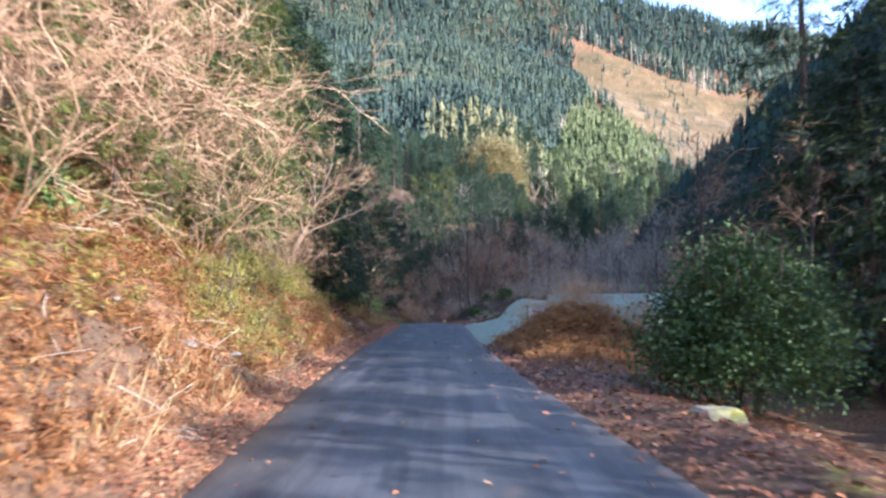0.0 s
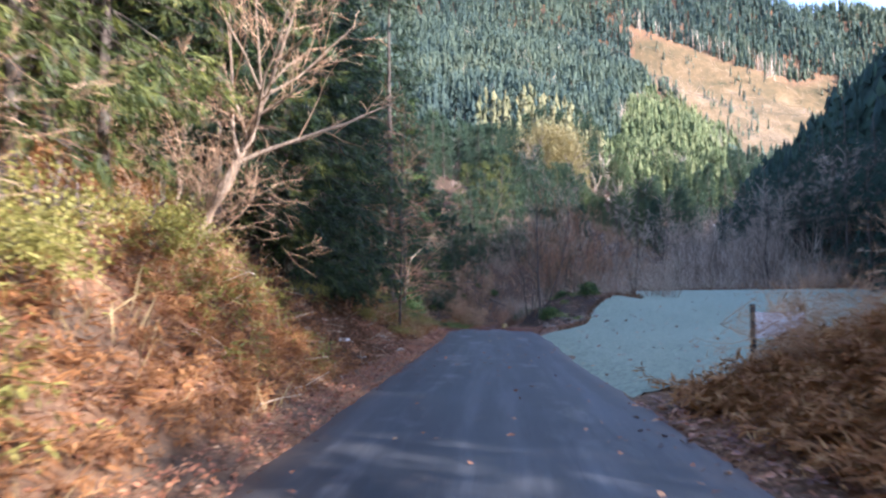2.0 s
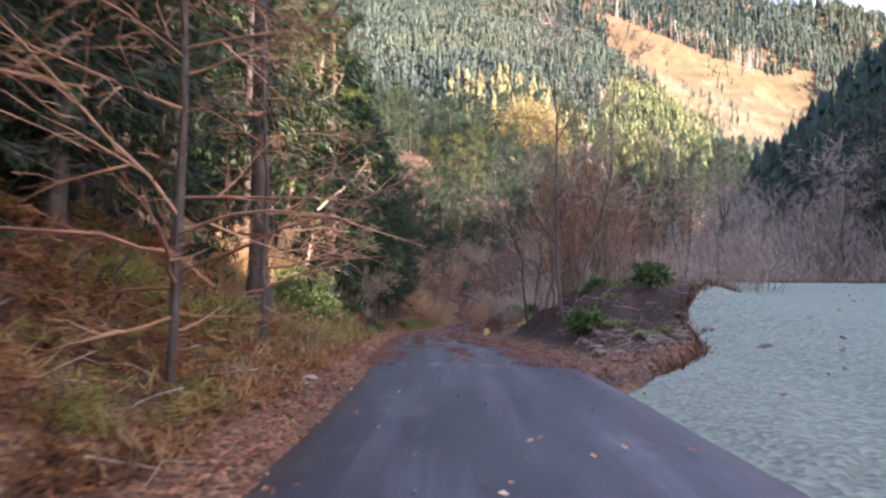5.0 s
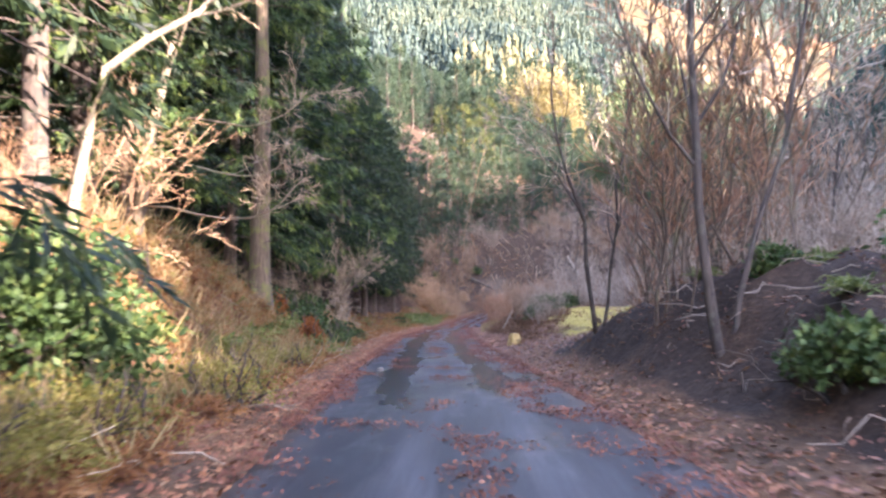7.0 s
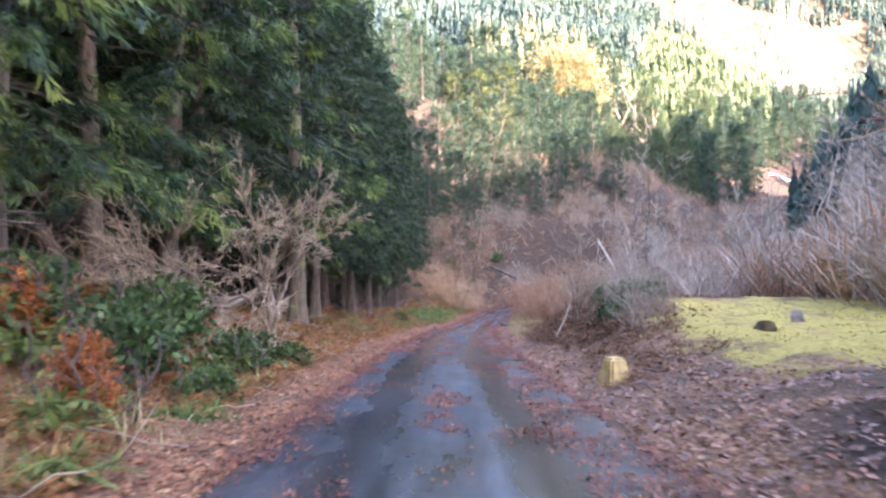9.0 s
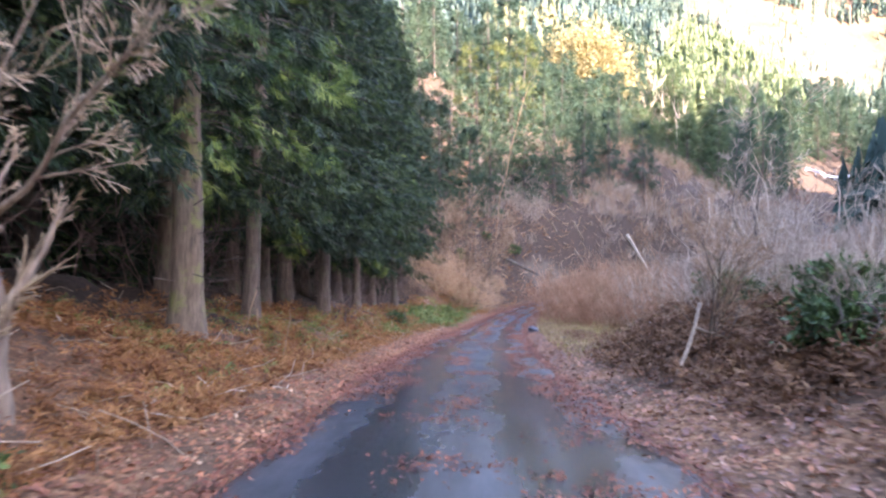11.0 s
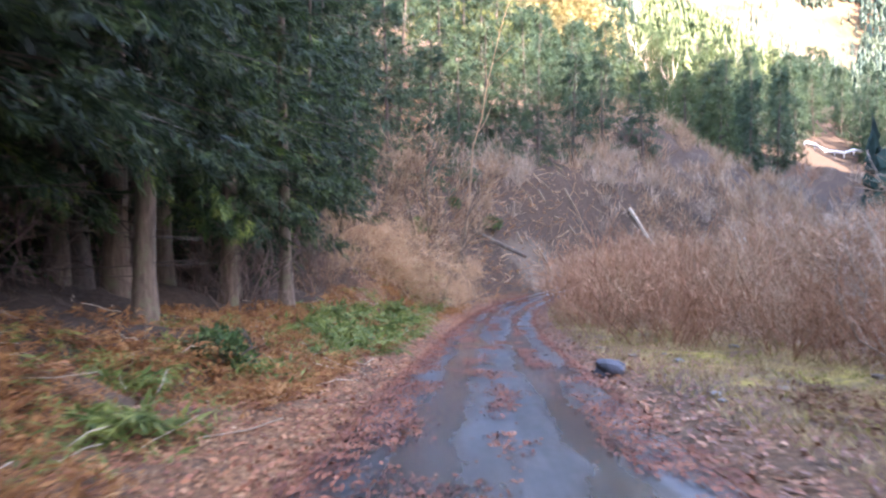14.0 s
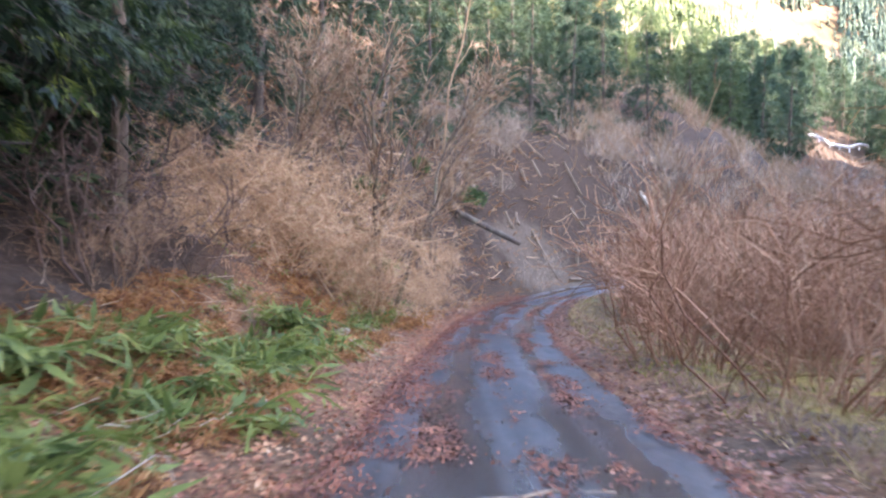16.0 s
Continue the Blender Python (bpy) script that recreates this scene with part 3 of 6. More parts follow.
def build_ground():
    u = graded([(-900, -300, 100), (-300, -60, 12), (-60, -20, 2.5), (-20, -10, 0.8), (-10, 12, 0.36), (12, 30, 1.2), (30, 90, 3.5), (90, 420, 12), (420, 1000, 80)])
    v = graded([(-260, -40, 20), (-40, -4, 3), (-4, 135, 0.6), (135, 175, 1.5), (175, 600, 9), (600, 1200, 100)])
    Y, U = np.meshgrid(v, u, indexing="ij")
    X = U + road_x(np.minimum(Y, 136))
    Z = ground(X, Y)
    Z = np.maximum(Z, -60)
    V = np.stack([X, Y, Z], -1).reshape(-1, 3)
    ny, nx = X.shape
    i = np.arange(ny * nx).reshape(ny, nx)
    F = np.stack([i[:-1, :-1], i[:-1, 1:], i[1:, 1:], i[1:, :-1]], -1).reshape(-1, 4)
    x, y = V[:, 0], V[:, 1]
    # soft-edged clearing
    cut = np.zeros(len(x))
    for dx, dy in ((0, 0), (8, 0), (-8, 0), (0, 8), (0, -8)):
        cut += inside(x + dx, y + dy, CLEARING) / 5
    # last mask: cedars' shade and litter on the left, dark soil elsewhere
    me = mesh_from("ground", V, F, M_GROUND, True, {"moss": moss_cover(x, y), "scree": scree_cover(x, y) * np.where(y > 100, 1 - ease(V[:, 2], -3.4, -1.2), 1.0), "cut": cut, "soil_and_shade": (1 - ease(x, -8.6 + 2.2 * ease(y, 24, 27) * (1 - ease(y, 36, 42)), -6.4 + 2.2 * ease(y, 24, 27) * (1 - ease(y, 36, 42)))) * (1 - ease(y, 112, 120)) * ease(y, 24, 30) * (y < 200) + ease(x - road_x(y) - road_w(y), 0.45, 1.2) * (1 - ease(x, 9, 11)) * ease(y, 43, 46) * (1 - ease(y, 58, 62)) * (0.85 + 0.3 * lumps(x, y, 2.2, 43)) + 0.9 * ease(x - road_x(y) - road_w(y), 0.6, 1.3) * (1 - ease(x, 3, 5)) * ease(y, 72, 74) * (1 - ease(y, 78, 80)) + 0.75 * ease(y, 112, 120) * (y < 330) * (x < 120)})
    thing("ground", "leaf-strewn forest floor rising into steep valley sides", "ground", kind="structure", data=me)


def build_road():
    v = np.arange(-60, 150, 0.5)
    s = np.linspace(-1, 1, 23)
    Y, S = np.meshgrid(v, s, indexing="ij")
    edge = lumps(Y * 1.0, S * 40, 3.0, 21) * 0.11 + lumps(Y * 1.0, S * 40, 1.1, 22) * 0.07
    X0 = road_x(Y)
    t = np.gradient(road_x(v), v)[:, None]
    W = road_w(Y) + np.where(np.abs(S) > 0.99, edge, 0)
    nx, nyv = 1 / np.sqrt(1 + t ** 2), -t / np.sqrt(1 + t ** 2)
    X, Yp = X0 + S * W * nx, Y + S * W * nyv
    Z = road_z(Y) + 0.03 * (1 - S ** 2) - 0.10 * (np.abs(S) > 0.99)
    V = np.stack([X, Yp, Z], -1).reshape(-1, 3)
    n0, n1 = X.shape
    i = np.arange(n0 * n1).reshape(n0, n1)
    F = np.stack([i[:-1, :-1], i[:-1, 1:], i[1:, 1:], i[1:, :-1]], -1).reshape(-1, 4)
    track = np.exp(-((np.abs(S) - 0.42) / 0.16) ** 2) * (0.12 + 0.33 * ease(Y, 44, 56)) + 0.32 * ease(Y, 44, 56) + 0.22
    me = mesh_from("road", V, F, M_ROAD, True, {"wet": track.ravel(), "edge": (np.abs(S) ** 5 + 0 * Y).ravel()})
    thing("road", "narrow wet dark asphalt forest road with damp tracks", "road", kind="structure", data=me)


def build_lot():
    xs, ys = np.arange(0, 30, 0.5), np.arange(14, 72, 0.5)
    X, Y = np.meshgrid(xs, ys)
    near = road_x(Y) + road_w(Y) - 0.4 + lumps(Y, X * 0, 4.0, 31) * 0.05
    lo = np.maximum(near, 0)
    # the rows run from the road's edge to the foot of the wooded hill
    s = (X - xs[0]) / (xs[-1] - xs[0])
    X = lo + s ** 1.4 * (30 - lo)
    top = np.interp(X, LOT_X, LOT_Y) + lumps(X, Y * 0, 3.0, 32) * 0.25 + lumps(X, Y * 0, 1.1, 34) * 0.1
    low = np.interp(X, [0, 1.2, 3, 7, 9, 30], [21.5, 22.5, 23.0, 23.5, 17, 14]) + lumps(X, Y * 0, 2.0, 33) * 0.3
    q = (Y - ys[0]) / (ys[-1] - ys[0])
    Y = low + q * (top - low)
    Z = ground(X, Y) + 0.085 + lumps(X, Y, 1.3, 35) * 0.012
    near = road_x(Y) + road_w(Y)
    Z = np.where(X < near + 0.02, road_z(Y) - 0.06, np.where(X < near + 0.45, road_z(Y) + 0.015, Z))
    V = np.stack([X, Y, Z], -1).reshape(-1, 3)
    n0, n1 = X.shape
    i = np.arange(n0 * n1).reshape(n0, n1)
    F = np.stack([i[:-1, :-1], i[:-1, 1:], i[1:, 1:], i[1:, :-1]], -1).reshape(-1, 4)
    thing("gravel_lot", "flat lot of pale grey-green frosted gravel beside the road", "lot", kind="structure", data=mesh_from("gravel_lot", V, F, M_LOT, True))


build_ground()
build_road()
build_lot()


# ---------------------------------------------------------------- distant woods
def far_conifers(name, label, spots, heights, mat, rng, tiers=5, spread=0.2, g=5):
    """Many small conifers in one mesh: each a stack of ragged skirts on one axis."""
    n, k = len(spots), tiers
    lvl = np.linspace(0.0, 0.86, k)
    base = np.stack([spots[:, 0], spots[:, 1], ground(spots[:, 0], spots[:, 1]) - 0.3], -1)
    lean = rng.normal(size=(n, 2)) * 0.03
    wid = spread * (0.8 + 0.5 * rng.random(n))
    axis = np.zeros((n, k + 1, 3))
    hz = np.concatenate([[1.0], 0.95 - lvl])
    for j in range(k + 1):
        axis[:, j, 2] = hz[j] * heights
        axis[:, j, :2] = lean * (hz[j] * heights)[:, None]
    rim = np.zeros((n, k, g, 3))
    ph = rng.random((n, k)) * 6.28
    for j in range(k):
        low = hz[j + 1] - 0.10
        r = heights * wid * (0.15 + 0.85 * (j + 1) / k)
        for q in range(g):
            a = ph[:, j] + q / g * 6.283
            rr = r * (0.25 + 1.0 * rng.random(n))
            rim[:, j, q, 0], rim[:, j, q, 1] = np.cos(a) * rr, np.sin(a) * rr
            rim[:, j, q, 2] = (low + 0.05 - 0.11 * rng.random(n)) * heights
        rim[:, j, :, :2] += (lean * (low * heights)[:, None])[:, None]
    V = np.concatenate([axis, rim.reshape(n, k * g, 3)], axis=1) + base[:, None]
    per = k + 1 + k * g
    F = []
    for j in range(k):
        for q in range(g):
            F.append((j, k + 1 + j * g + q, k + 1 + j * g + (q + 1) % g))
        F.append((j, j + 1, k + 1 + j * g))
    F = (np.array(F)[None] + (np.arange(n) * per)[:, None, None]).reshape(-1, 3)
    return thing(name, label, "forest", kind="stuff", data=mesh_from(name, V.reshape(-1, 3), F, mat, True))


def far_bare(name, label, spots, heights, mat, rng, strips=26):
    """Leafless brush far off: sprays of thin upright stems."""
    n = len(spots)
    b = np.stack([spots[:, 0], spots[:, 1], ground(spots[:, 0], spots[:, 1]) - 0.2], -1)
    base = np.repeat(b, strips, 0) + rng.normal(size=(n * strips, 3)) * np.array([0.35, 0.35, 0])
    H = np.repeat(heights, strips)
    lift = rng.random(n * strips) ** 1.5 * 0.55
    base[:, 2] += lift * H
    way = unit(rng.normal(size=(n * strips, 3)) * np.array([0.5, 0.5, 0.25]) + np.array([0, 0, 0.9]))
    h = Heap()
    h.add(*blades(base, way, sides_of(rng, way), H * (0.35 + 0.5 * rng.random(n * strips)) * (1.1 - lift), 0.012 + 0.0042 * H))
    return thing(name, label, "brush", kind="stuff", data=h.mesh(name, mat))


def scatter(rng, n, x0, x1, y0, y1):
    return np.stack([x0 + (x1 - x0) * rng.random(n), y0 + (y1 - y0) * rng.random(n)], -1)


def build_far():
    rng = np.random.default_rng(101)
    p = scatter(rng, 38000, -140, 400, 185, 545)
    x, y = p.T
    far = y - 129 - 0.3 * (x + np.sqrt(x * x + 900))
    keep = (far > 30) & ~inside(x, y, CLEARING) & (np.abs(np.arctan2(x, y)) < 0.75)
    p = p[keep]
    young = inside(p[:, 0], p[:, 1], YOUNG)
    hs = 7 + 5 * rng.random(len(p))
    near = p[:, 1] - 0.3 * p[:, 0] < 235
    far_conifers("mountain_forest", "dense dark green conifer forest on the mountainside", p[~young & ~near], hs[~young & ~near], M_FAR_HAZY, rng, tiers=4, spread=0.16, g=4)
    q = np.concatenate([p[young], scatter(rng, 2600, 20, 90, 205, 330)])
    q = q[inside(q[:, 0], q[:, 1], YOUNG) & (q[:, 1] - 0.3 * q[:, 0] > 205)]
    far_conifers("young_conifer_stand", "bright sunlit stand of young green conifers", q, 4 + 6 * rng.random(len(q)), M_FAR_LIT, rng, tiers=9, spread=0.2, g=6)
    c = scatter(rng, 4200, 80, 230, 285, 482)
    c = c[inside(c[:, 0], c[:, 1], CLEARING)]
    far_bare("clearing_scrub", "tan scrub and slash on the felled slope", c, 1.2 + 3.6 * rng.random(len(c)), M_TWIG_GREY, rng, 8)
    c = c[(lumps(c[:, 0], c[:, 1], 34, 93) > 0.15) & (rng.random(len(c)) < 0.22)]
    far_conifers("clearing_saplings", "scattered dark conifers left standing on the felled slope", c, 2.5 + 4.5 * rng.random(len(c)), M_FAR_HAZY, rng, tiers=5, spread=0.18, g=4)
    # snags along the upper edge of the clearing
    edge = np.array(CLEARING_TOP)
    t = np.sort(rng.random(60)) * (len(edge) - 1)
    k = t.astype(int)
    sp = edge[k] + (edge[np.minimum(k + 1, len(edge) - 1)] - edge[k]) * (t - k)[:, None] + rng.normal(size=(60, 2)) * 2.0
    b = np.stack([sp[:, 0], sp[:, 1], ground(sp[:, 0], sp[:, 1]) - 0.5], -1)
    top = b + np.stack([rng.normal(size=60) * 0.4, rng.normal(size=60) * 0.4, 9 + 6 * rng.random(60)], -1)
    s = np.linspace(0, 1, 3)[None, :, None]
    V, F = tubes(b[:, None] * (1 - s) + top[:, None] * s, np.array([[0.28, 0.2, 0.05]] * 60), 4)
    thing("pale_snags", "bare pale trunks along the edge of a felled slope", "snags", kind="stuff", data=mesh_from("pale_snags", V, F, M_TWIG_PALE))
    # leafless woods and golden larches between the conifers
    p = scatter(rng, 900, -20, 200, 190, 480)
    p = p[(lumps(p[:, 0], p[:, 1], 60, 91) > 0.55) & ~inside(p[:, 0], p[:, 1], CLEARING)]
    far_bare("mountain_bare_wood", "pinkish grey leafless trees among the conifers", p, 9 + 5 * rng.random(len(p)), M_TWIG_PALE, rng, 26)
    p = scatter(rng, 170, -6, 34, 225, 262)
    far_conifers("golden_larches", "yellow-gold larches below the mountain forest", p, 8 + 6 * rng.random(len(p)), M_GOLD_FAR, rng, tiers=9, spread=0.24, g=7)
    # wooded hill beside the lot
    p = scatter(rng, 2300, 27, 110, -4, 165)
    x, y = p.T
    p = p[(x > 35.0 + 0.10 * (y - 60)) & (p[:, 1] - 138 - 0.6 * x < 10) & ((y > 6) | (x < 62))]
    # shorter trees in an unseen gap, set to let sun reach the bank
    far_conifers("hillside_forest", "dark shaded conifer wood on the hill beside the lot", p, np.where((p[:, 0] > 45) & (p[:, 1] > 18) & (p[:, 1] < 24), 9.9, 11.4) + 4.0 * rng.random(len(p)), M_FAR_SHADED, rng, tiers=12, spread=0.2, g=7)
    # left hillside above the road
    p = np.concatenate([scatter(rng, 900, -80, -20, -10, 140), scatter(rng, 260, -44, -22, 112, 170)])
    far_conifers("upper_bank_forest", "dense cedar wood on the bank above the road", p, 13 + 5 * rng.random(len(p)), M_CEDAR_SHADED, rng, tiers=14, spread=0.2, g=8)
    # valley brush
    p = np.concatenate([scatter(rng, 420, 8, 30, 70, 80), scatter(rng, 900, 5, 45, 78, 150), scatter(rng, 500, 20, 100, 130, 210)])
    x, y = p.T
    p = p[(y - 138 - 0.6 * x < 22) & (x > road_x(y) + 5)]
    far_bare("valley_brush", "grey-brown leafless brush filling the valley floor", p[::2], 2.2 + 2.6 * rng.random(len(p[::2])), M_TWIG_GREY, rng, 40)
    far_bare("valley_thicket", "reddish leafless thicket on the valley floor", p[1::2], 1.8 + 2.4 * rng.random(len(p[1::2])), M_TWIG_PINK, rng, 40)
    p = scatter(rng, 260, 14, 52, 77, 140)
    p = p[(p[:, 0] > 14 + 0.5 * np.clip(p[:, 1] - 80, 0, 80)) & (p[:, 0] < 27 + 0.1 * (p[:, 1] - 60) + 12 * ease(p[:, 1], 105, 120))]
    far_bare("bare_wood", "tall grey-brown leafless wood behind the lot", p, 7 + 3.5 * rng.random(len(p)), M_TWIG_GREY, rng, 70)
    p = scatter(rng, 420, -14, 34, 132, 175)
    x, y = p.T
    far = y - 129 - 0.3 * (x + np.sqrt(x * x + 900))
    p = p[(far > 1) & (far < 26)]
    far_bare("slope_brush", "grey-brown leafless brush on the felled slope", p[::2], 1.4 + 1.8 * rng.random(len(p[::2])), M_TWIG_GREY, rng, 26)
    p = scatter(rng, 420, 6, 42, 138, 178)
    x, y = p.T
    far = y - 129 - 0.3 * (x + np.sqrt(x * x + 900))
    p = p[(far > 4) & (far < 34)]
    far_bare("hillside_brush", "tan leafless brush on the foot of the mountain", p, 1.6 + 2.2 * rng.random(len(p)), M_TWIG_TAN, rng, 40)


# ---------------------------------------------------------------- trees
def cedar_meshes(rng, height, crown_from, reach, boughs, per, blade, mat, lean=0.0, r0=0.2, fine=9):
    """Trunk and crown of one cedar: drooping boughs that carry hanging sprays."""
    tp, tr = stem(rng, (0, 0, -0.4), (lean * height, 0, height), r0 * 1.15, 0.03, 12, 0.03)
    h = Heap()
    flare = tr.copy()
    flare[0] *= 1.5
    h.add(*tubes(tp[None], flare[None], 10))
    u = rng.random(boughs) ** 1.1
    z = crown_from + (height - crown_from) * u * 0.97
    L = reach * ((1 - u) ** 0.65 * 0.85 + 0.15) * (0.65 + 0.55 * rng.random(boughs)) * (0.7 + 0.3 * ease(u, 0.0, 0.3))
    az = rng.random(boughs) * 6.283
    s = np.linspace(0, 1, 6)
    root = np.stack([np.interp(z, tp[:, 2], tp[:, 0]), np.interp(z, tp[:, 2], tp[:, 1]), z], -1)
    out = np.stack([np.cos(az), np.sin(az), np.zeros(boughs)], -1)
    rise = 0.25 * u[:, None] - 0.02
    droop = (0.42 - 0.2 * u)[:, None]
    bz = L[:, None] * (rise * s - droop * s ** 2 + 0.12 * s ** 4)
    path = root[:, None] + out[:, None] * (L[:, None] * s)[..., None]
    path[..., 2] += bz
    g = Heap()
    g.add(*ribbons(path, (0.004 + 0.004 * L)[:, None] * (1 - 0.8 * s)[None]))
    # dead twigs on the bare lower trunk
    m = 14
    if crown_from > 2:
        zz = 0.8 + (crown_from - 0.6) * rng.random(m)
        a2 = rng.random(m) * 6.283
        d = np.stack([np.cos(a2), np.sin(a2), -0.15 + 0.3 * rng.random(m)], -1)
        r = np.stack([np.zeros(m), np.zeros(m), zz], -1)
        q = r[:, None] + d[:, None] * (0.4 + 1.3 * rng.random(m))[:, None, None] * np.linspace(0, 1, 4)[None, :, None]
        g.add(*tubes(q, np.full((m, 4), 0.012), 3))
    # sprays
    c = Heap()
    tuft = 0.3 + 0.72 * rng.random((boughs, max(per // (6 if per > 30 else 4), 1)))
    w = np.clip(np.repeat(tuft, -(-per // tuft.shape[1]), axis=1)[:, :per] + rng.normal(size=(boughs, per)) * 0.035, 0.2, 1.02)
    k = np.clip((w * 5).astype(int), 0, 4)
    f = (w * 5 - k)[..., None]
    bi = np.arange(boughs)[:, None]
    pts = path[bi, k] * (1 - f) + path[bi, np.minimum(k + 1, 5)] * f
    along = unit(path[bi, np.minimum(k + 1, 5)] - path[bi, k])
    pts = pts + rng.normal(size=pts.shape) * 0.11 * np.array([1, 1, 0.9])
    pts, along = pts.reshape(-1, 3), along.reshape(-1, 3)
    nb = fine
    n = len(pts)
    A = unit(along * 0.65 + rng.normal(size=(n, 3)) * 0.33 + np.array([0, 0, -0.5]))
    S = sides_of(rng, A)
    ln = blade * (0.6 + 0.7 * rng.random(n))
    f = np.tile((np.arange(nb) + 0.5) / nb, n)
    R = np.repeat(np.arange(n), nb)
    P = pts[R] + A[R] * (ln[R] * f)[:, None]
    P[:, 2] += 0.14 * ln[R] * f ** 2
    flip = np.where(np.arange(n * nb) % 2 == 0, 1.0, -1.0)[:, None]
    D = unit(A[R] * 0.95 + S[R] * flip * 0.42 + rng.normal(size=P.shape) * 0.18)
    sd = unit(np.cross(D, np.cross(A, S)[R] + rng.normal(size=P.shape) * 0.5))
    bl = ln[R] * (0.62 - 0.3 * f) * (0.7 + 0.6 * rng.random(n * nb))
    c.add(*blades(P, D, sd, bl, bl * 0.066 * (9 / fine) ** 0.8 + 0.004))
    return h, g, c


def make_cedar(rng, name, label, bark, mat, **kw):
    h, g, c = cedar_meshes(rng, mat=mat, **kw)
    ob = thing(name, label, "tree")
    part_mesh("trunk", h.mesh("trunk", bark, True), ob)
    tagged(part_mesh("bough_frame", g.mesh("bough_frame", M_BARK_DARK), ob), kind="stuff")
    tagged(part_mesh("crown", c.mesh("crown", mat), ob), kind="stuff")
    return ob


def plant(ob, spots, rng, label="", size=(0.9, 1.1), tilt=1.5):
    """The thing itself at the first spot and copies of it at the others: x, y and, if given, a size."""
    for i, sp in enumerate(spots):
        k = sp[2] if len(sp) > 2 else size[0] + (size[1] - size[0]) * rng.random()
        m = Matrix.Translation(put(sp[0], sp[1], -0.05)) @ pose(0, 0, 0, rng.normal() * tilt, rng.normal() * tilt, sp[3] if len(sp) > 3 else rng.random() * 360)
        if i == 0:
            ob.matrix_basis = m @ Matrix.Scale(k, 4)
            first = ob
        else:
            o = copy_thing(first, m)
            o.scale = (k, k, k)


def build_cedars():
    rng = np.random.default_rng(7)
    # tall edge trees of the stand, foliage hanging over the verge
    # edge, stand and inner crowns carry the wood's shade in their colour
    edge = make_cedar(rng, "cedar_tree", "tall cedar with drooping green boughs darkened for shade", M_BARK, M_CEDAR_SHADED, height=15, crown_from=2.3, reach=4.3, boughs=150, per=38, blade=0.36, r0=0.2, fine=12)
    tagged(edge, group="cedars along the road")
    plant(edge, [(-9.3, 77.0, 1.05), (-9.2, 82.5, 1.0), (-9.4, 89.8, 1.1), (-9.6, 71.0, 1.1), (-9.4, 85.2, 1.05), (-9.6, 46.4, 0.9), (-9.0, 98.6, 0.95)], rng)
    low = make_cedar(rng, "cedar_tree", "cedar with green boughs hanging low over the undergrowth", M_BARK, M_CEDAR, height=14, crown_from=1.7, reach=4.0, boughs=150, per=38, blade=0.36, r0=0.18, fine=12)
    tagged(low, group="cedars along the road")
    plant(low, [(-9.0, 63.2, 1.05), (-9.3, 66.4, 1.05), (-8.9, 68.6, 1.1), (-10.2, 90.3, 1.0), (-10.0, 97.2, 1.0), (-10.0, 82.2, 0.95), (-11.0, 103.6, 1.0), (-8.2, 55.2, 0.75)], rng)
    stand = make_cedar(rng, "cedar_tree", "cedar of the stand with a bare lower trunk", M_BARK, M_CEDAR_SHADED, height=16, crown_from=3.4, reach=4.1, boughs=120, per=34, blade=0.36, r0=0.19, fine=12)
    tagged(stand, group="cedars along the road")
    plant(stand, [(-8.15, 78.7, 0.9), (-8.3, 86.0, 0.95), (-8.7, 93.4, 0.9), (-10.6, 94.0, 0.9), (-8.1, 100.8, 0.9), (-8.9, 107.9, 0.85), (-9.4, 100.0, 1.05), (-9.8, 104.4, 1.1), (-10.0, 95.0, 1.1), (-10.4, 90.5, 1.1)], rng, tilt=0.8)
    mossy = make_cedar(rng, "cedar_tree", "thick old cedar trunk with mossy bark", M_BARK_MOSS, M_CEDAR, height=18, crown_from=3.9, reach=3.3, boughs=100, per=34, blade=0.36, r0=0.3, fine=12)
    tagged(mossy, group="cedars along the road")
    plant(mossy, [(-6.95, 59.9, 0.9), (-7.45, 73.9, 0.85)], rng, tilt=0.5)
    hill = make_cedar(rng, "hillside_conifer", "dark shaded conifer at the foot of the hill", M_BARK_DARK, M_FAR_SHADED, height=13, crown_from=0.6, reach=2.9, boughs=100, per=5, blade=0.75, r0=0.18, fine=4)
    tagged(hill, group="conifers on the hill")
    spots = []
    for y in np.arange(24, 118, 3.4):
        for k in range(3):
            spots.append((26.6 + 0.10 * (y - 60) + k * 3.4 + rng.random() * 1.6, y + rng.normal() * 0.9, 0.75 + 0.35 * rng.random()))
    plant(hill, spots, rng)
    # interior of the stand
    # bark and boughs are coloured dark to paint the gloom among the trunks
    inner = make_cedar(rng, "cedar_tree", "shaded cedar deep in the stand", M_BARK_DARK, M_CEDAR_SHADED, height=16, crown_from=2.8, reach=3.6, boughs=150, per=6, blade=0.8, r0=0.19, fine=4)
    tagged(inner, group="cedars in the stand")
    spots = [(-11.0 + rng.normal() * 0.5 - (0.0 if y < 105 else 1.5), y + rng.normal() * 0.6) for y in np.arange(58, 116, 3.3)]
    for row, x in enumerate((-9.5, -12.5, -15.5)):
        for y in np.arange(2 + row, 58, 3.6):
            spots.append((x + rng.normal() * 0.6, y + rng.normal() * 0.8))
    plant(inner, spots, rng)
    # low dark boughs, added to blacken the view between the front trunks
    deep = make_cedar(rng, "cedar_tree", "shaded cedar with dark low boughs deep in the stand", M_BARK_DARK, M_CEDAR_SHADED, height=16, crown_from=0.4, reach=3.5, boughs=190, per=6, blade=0.8, r0=0.19, fine=4)
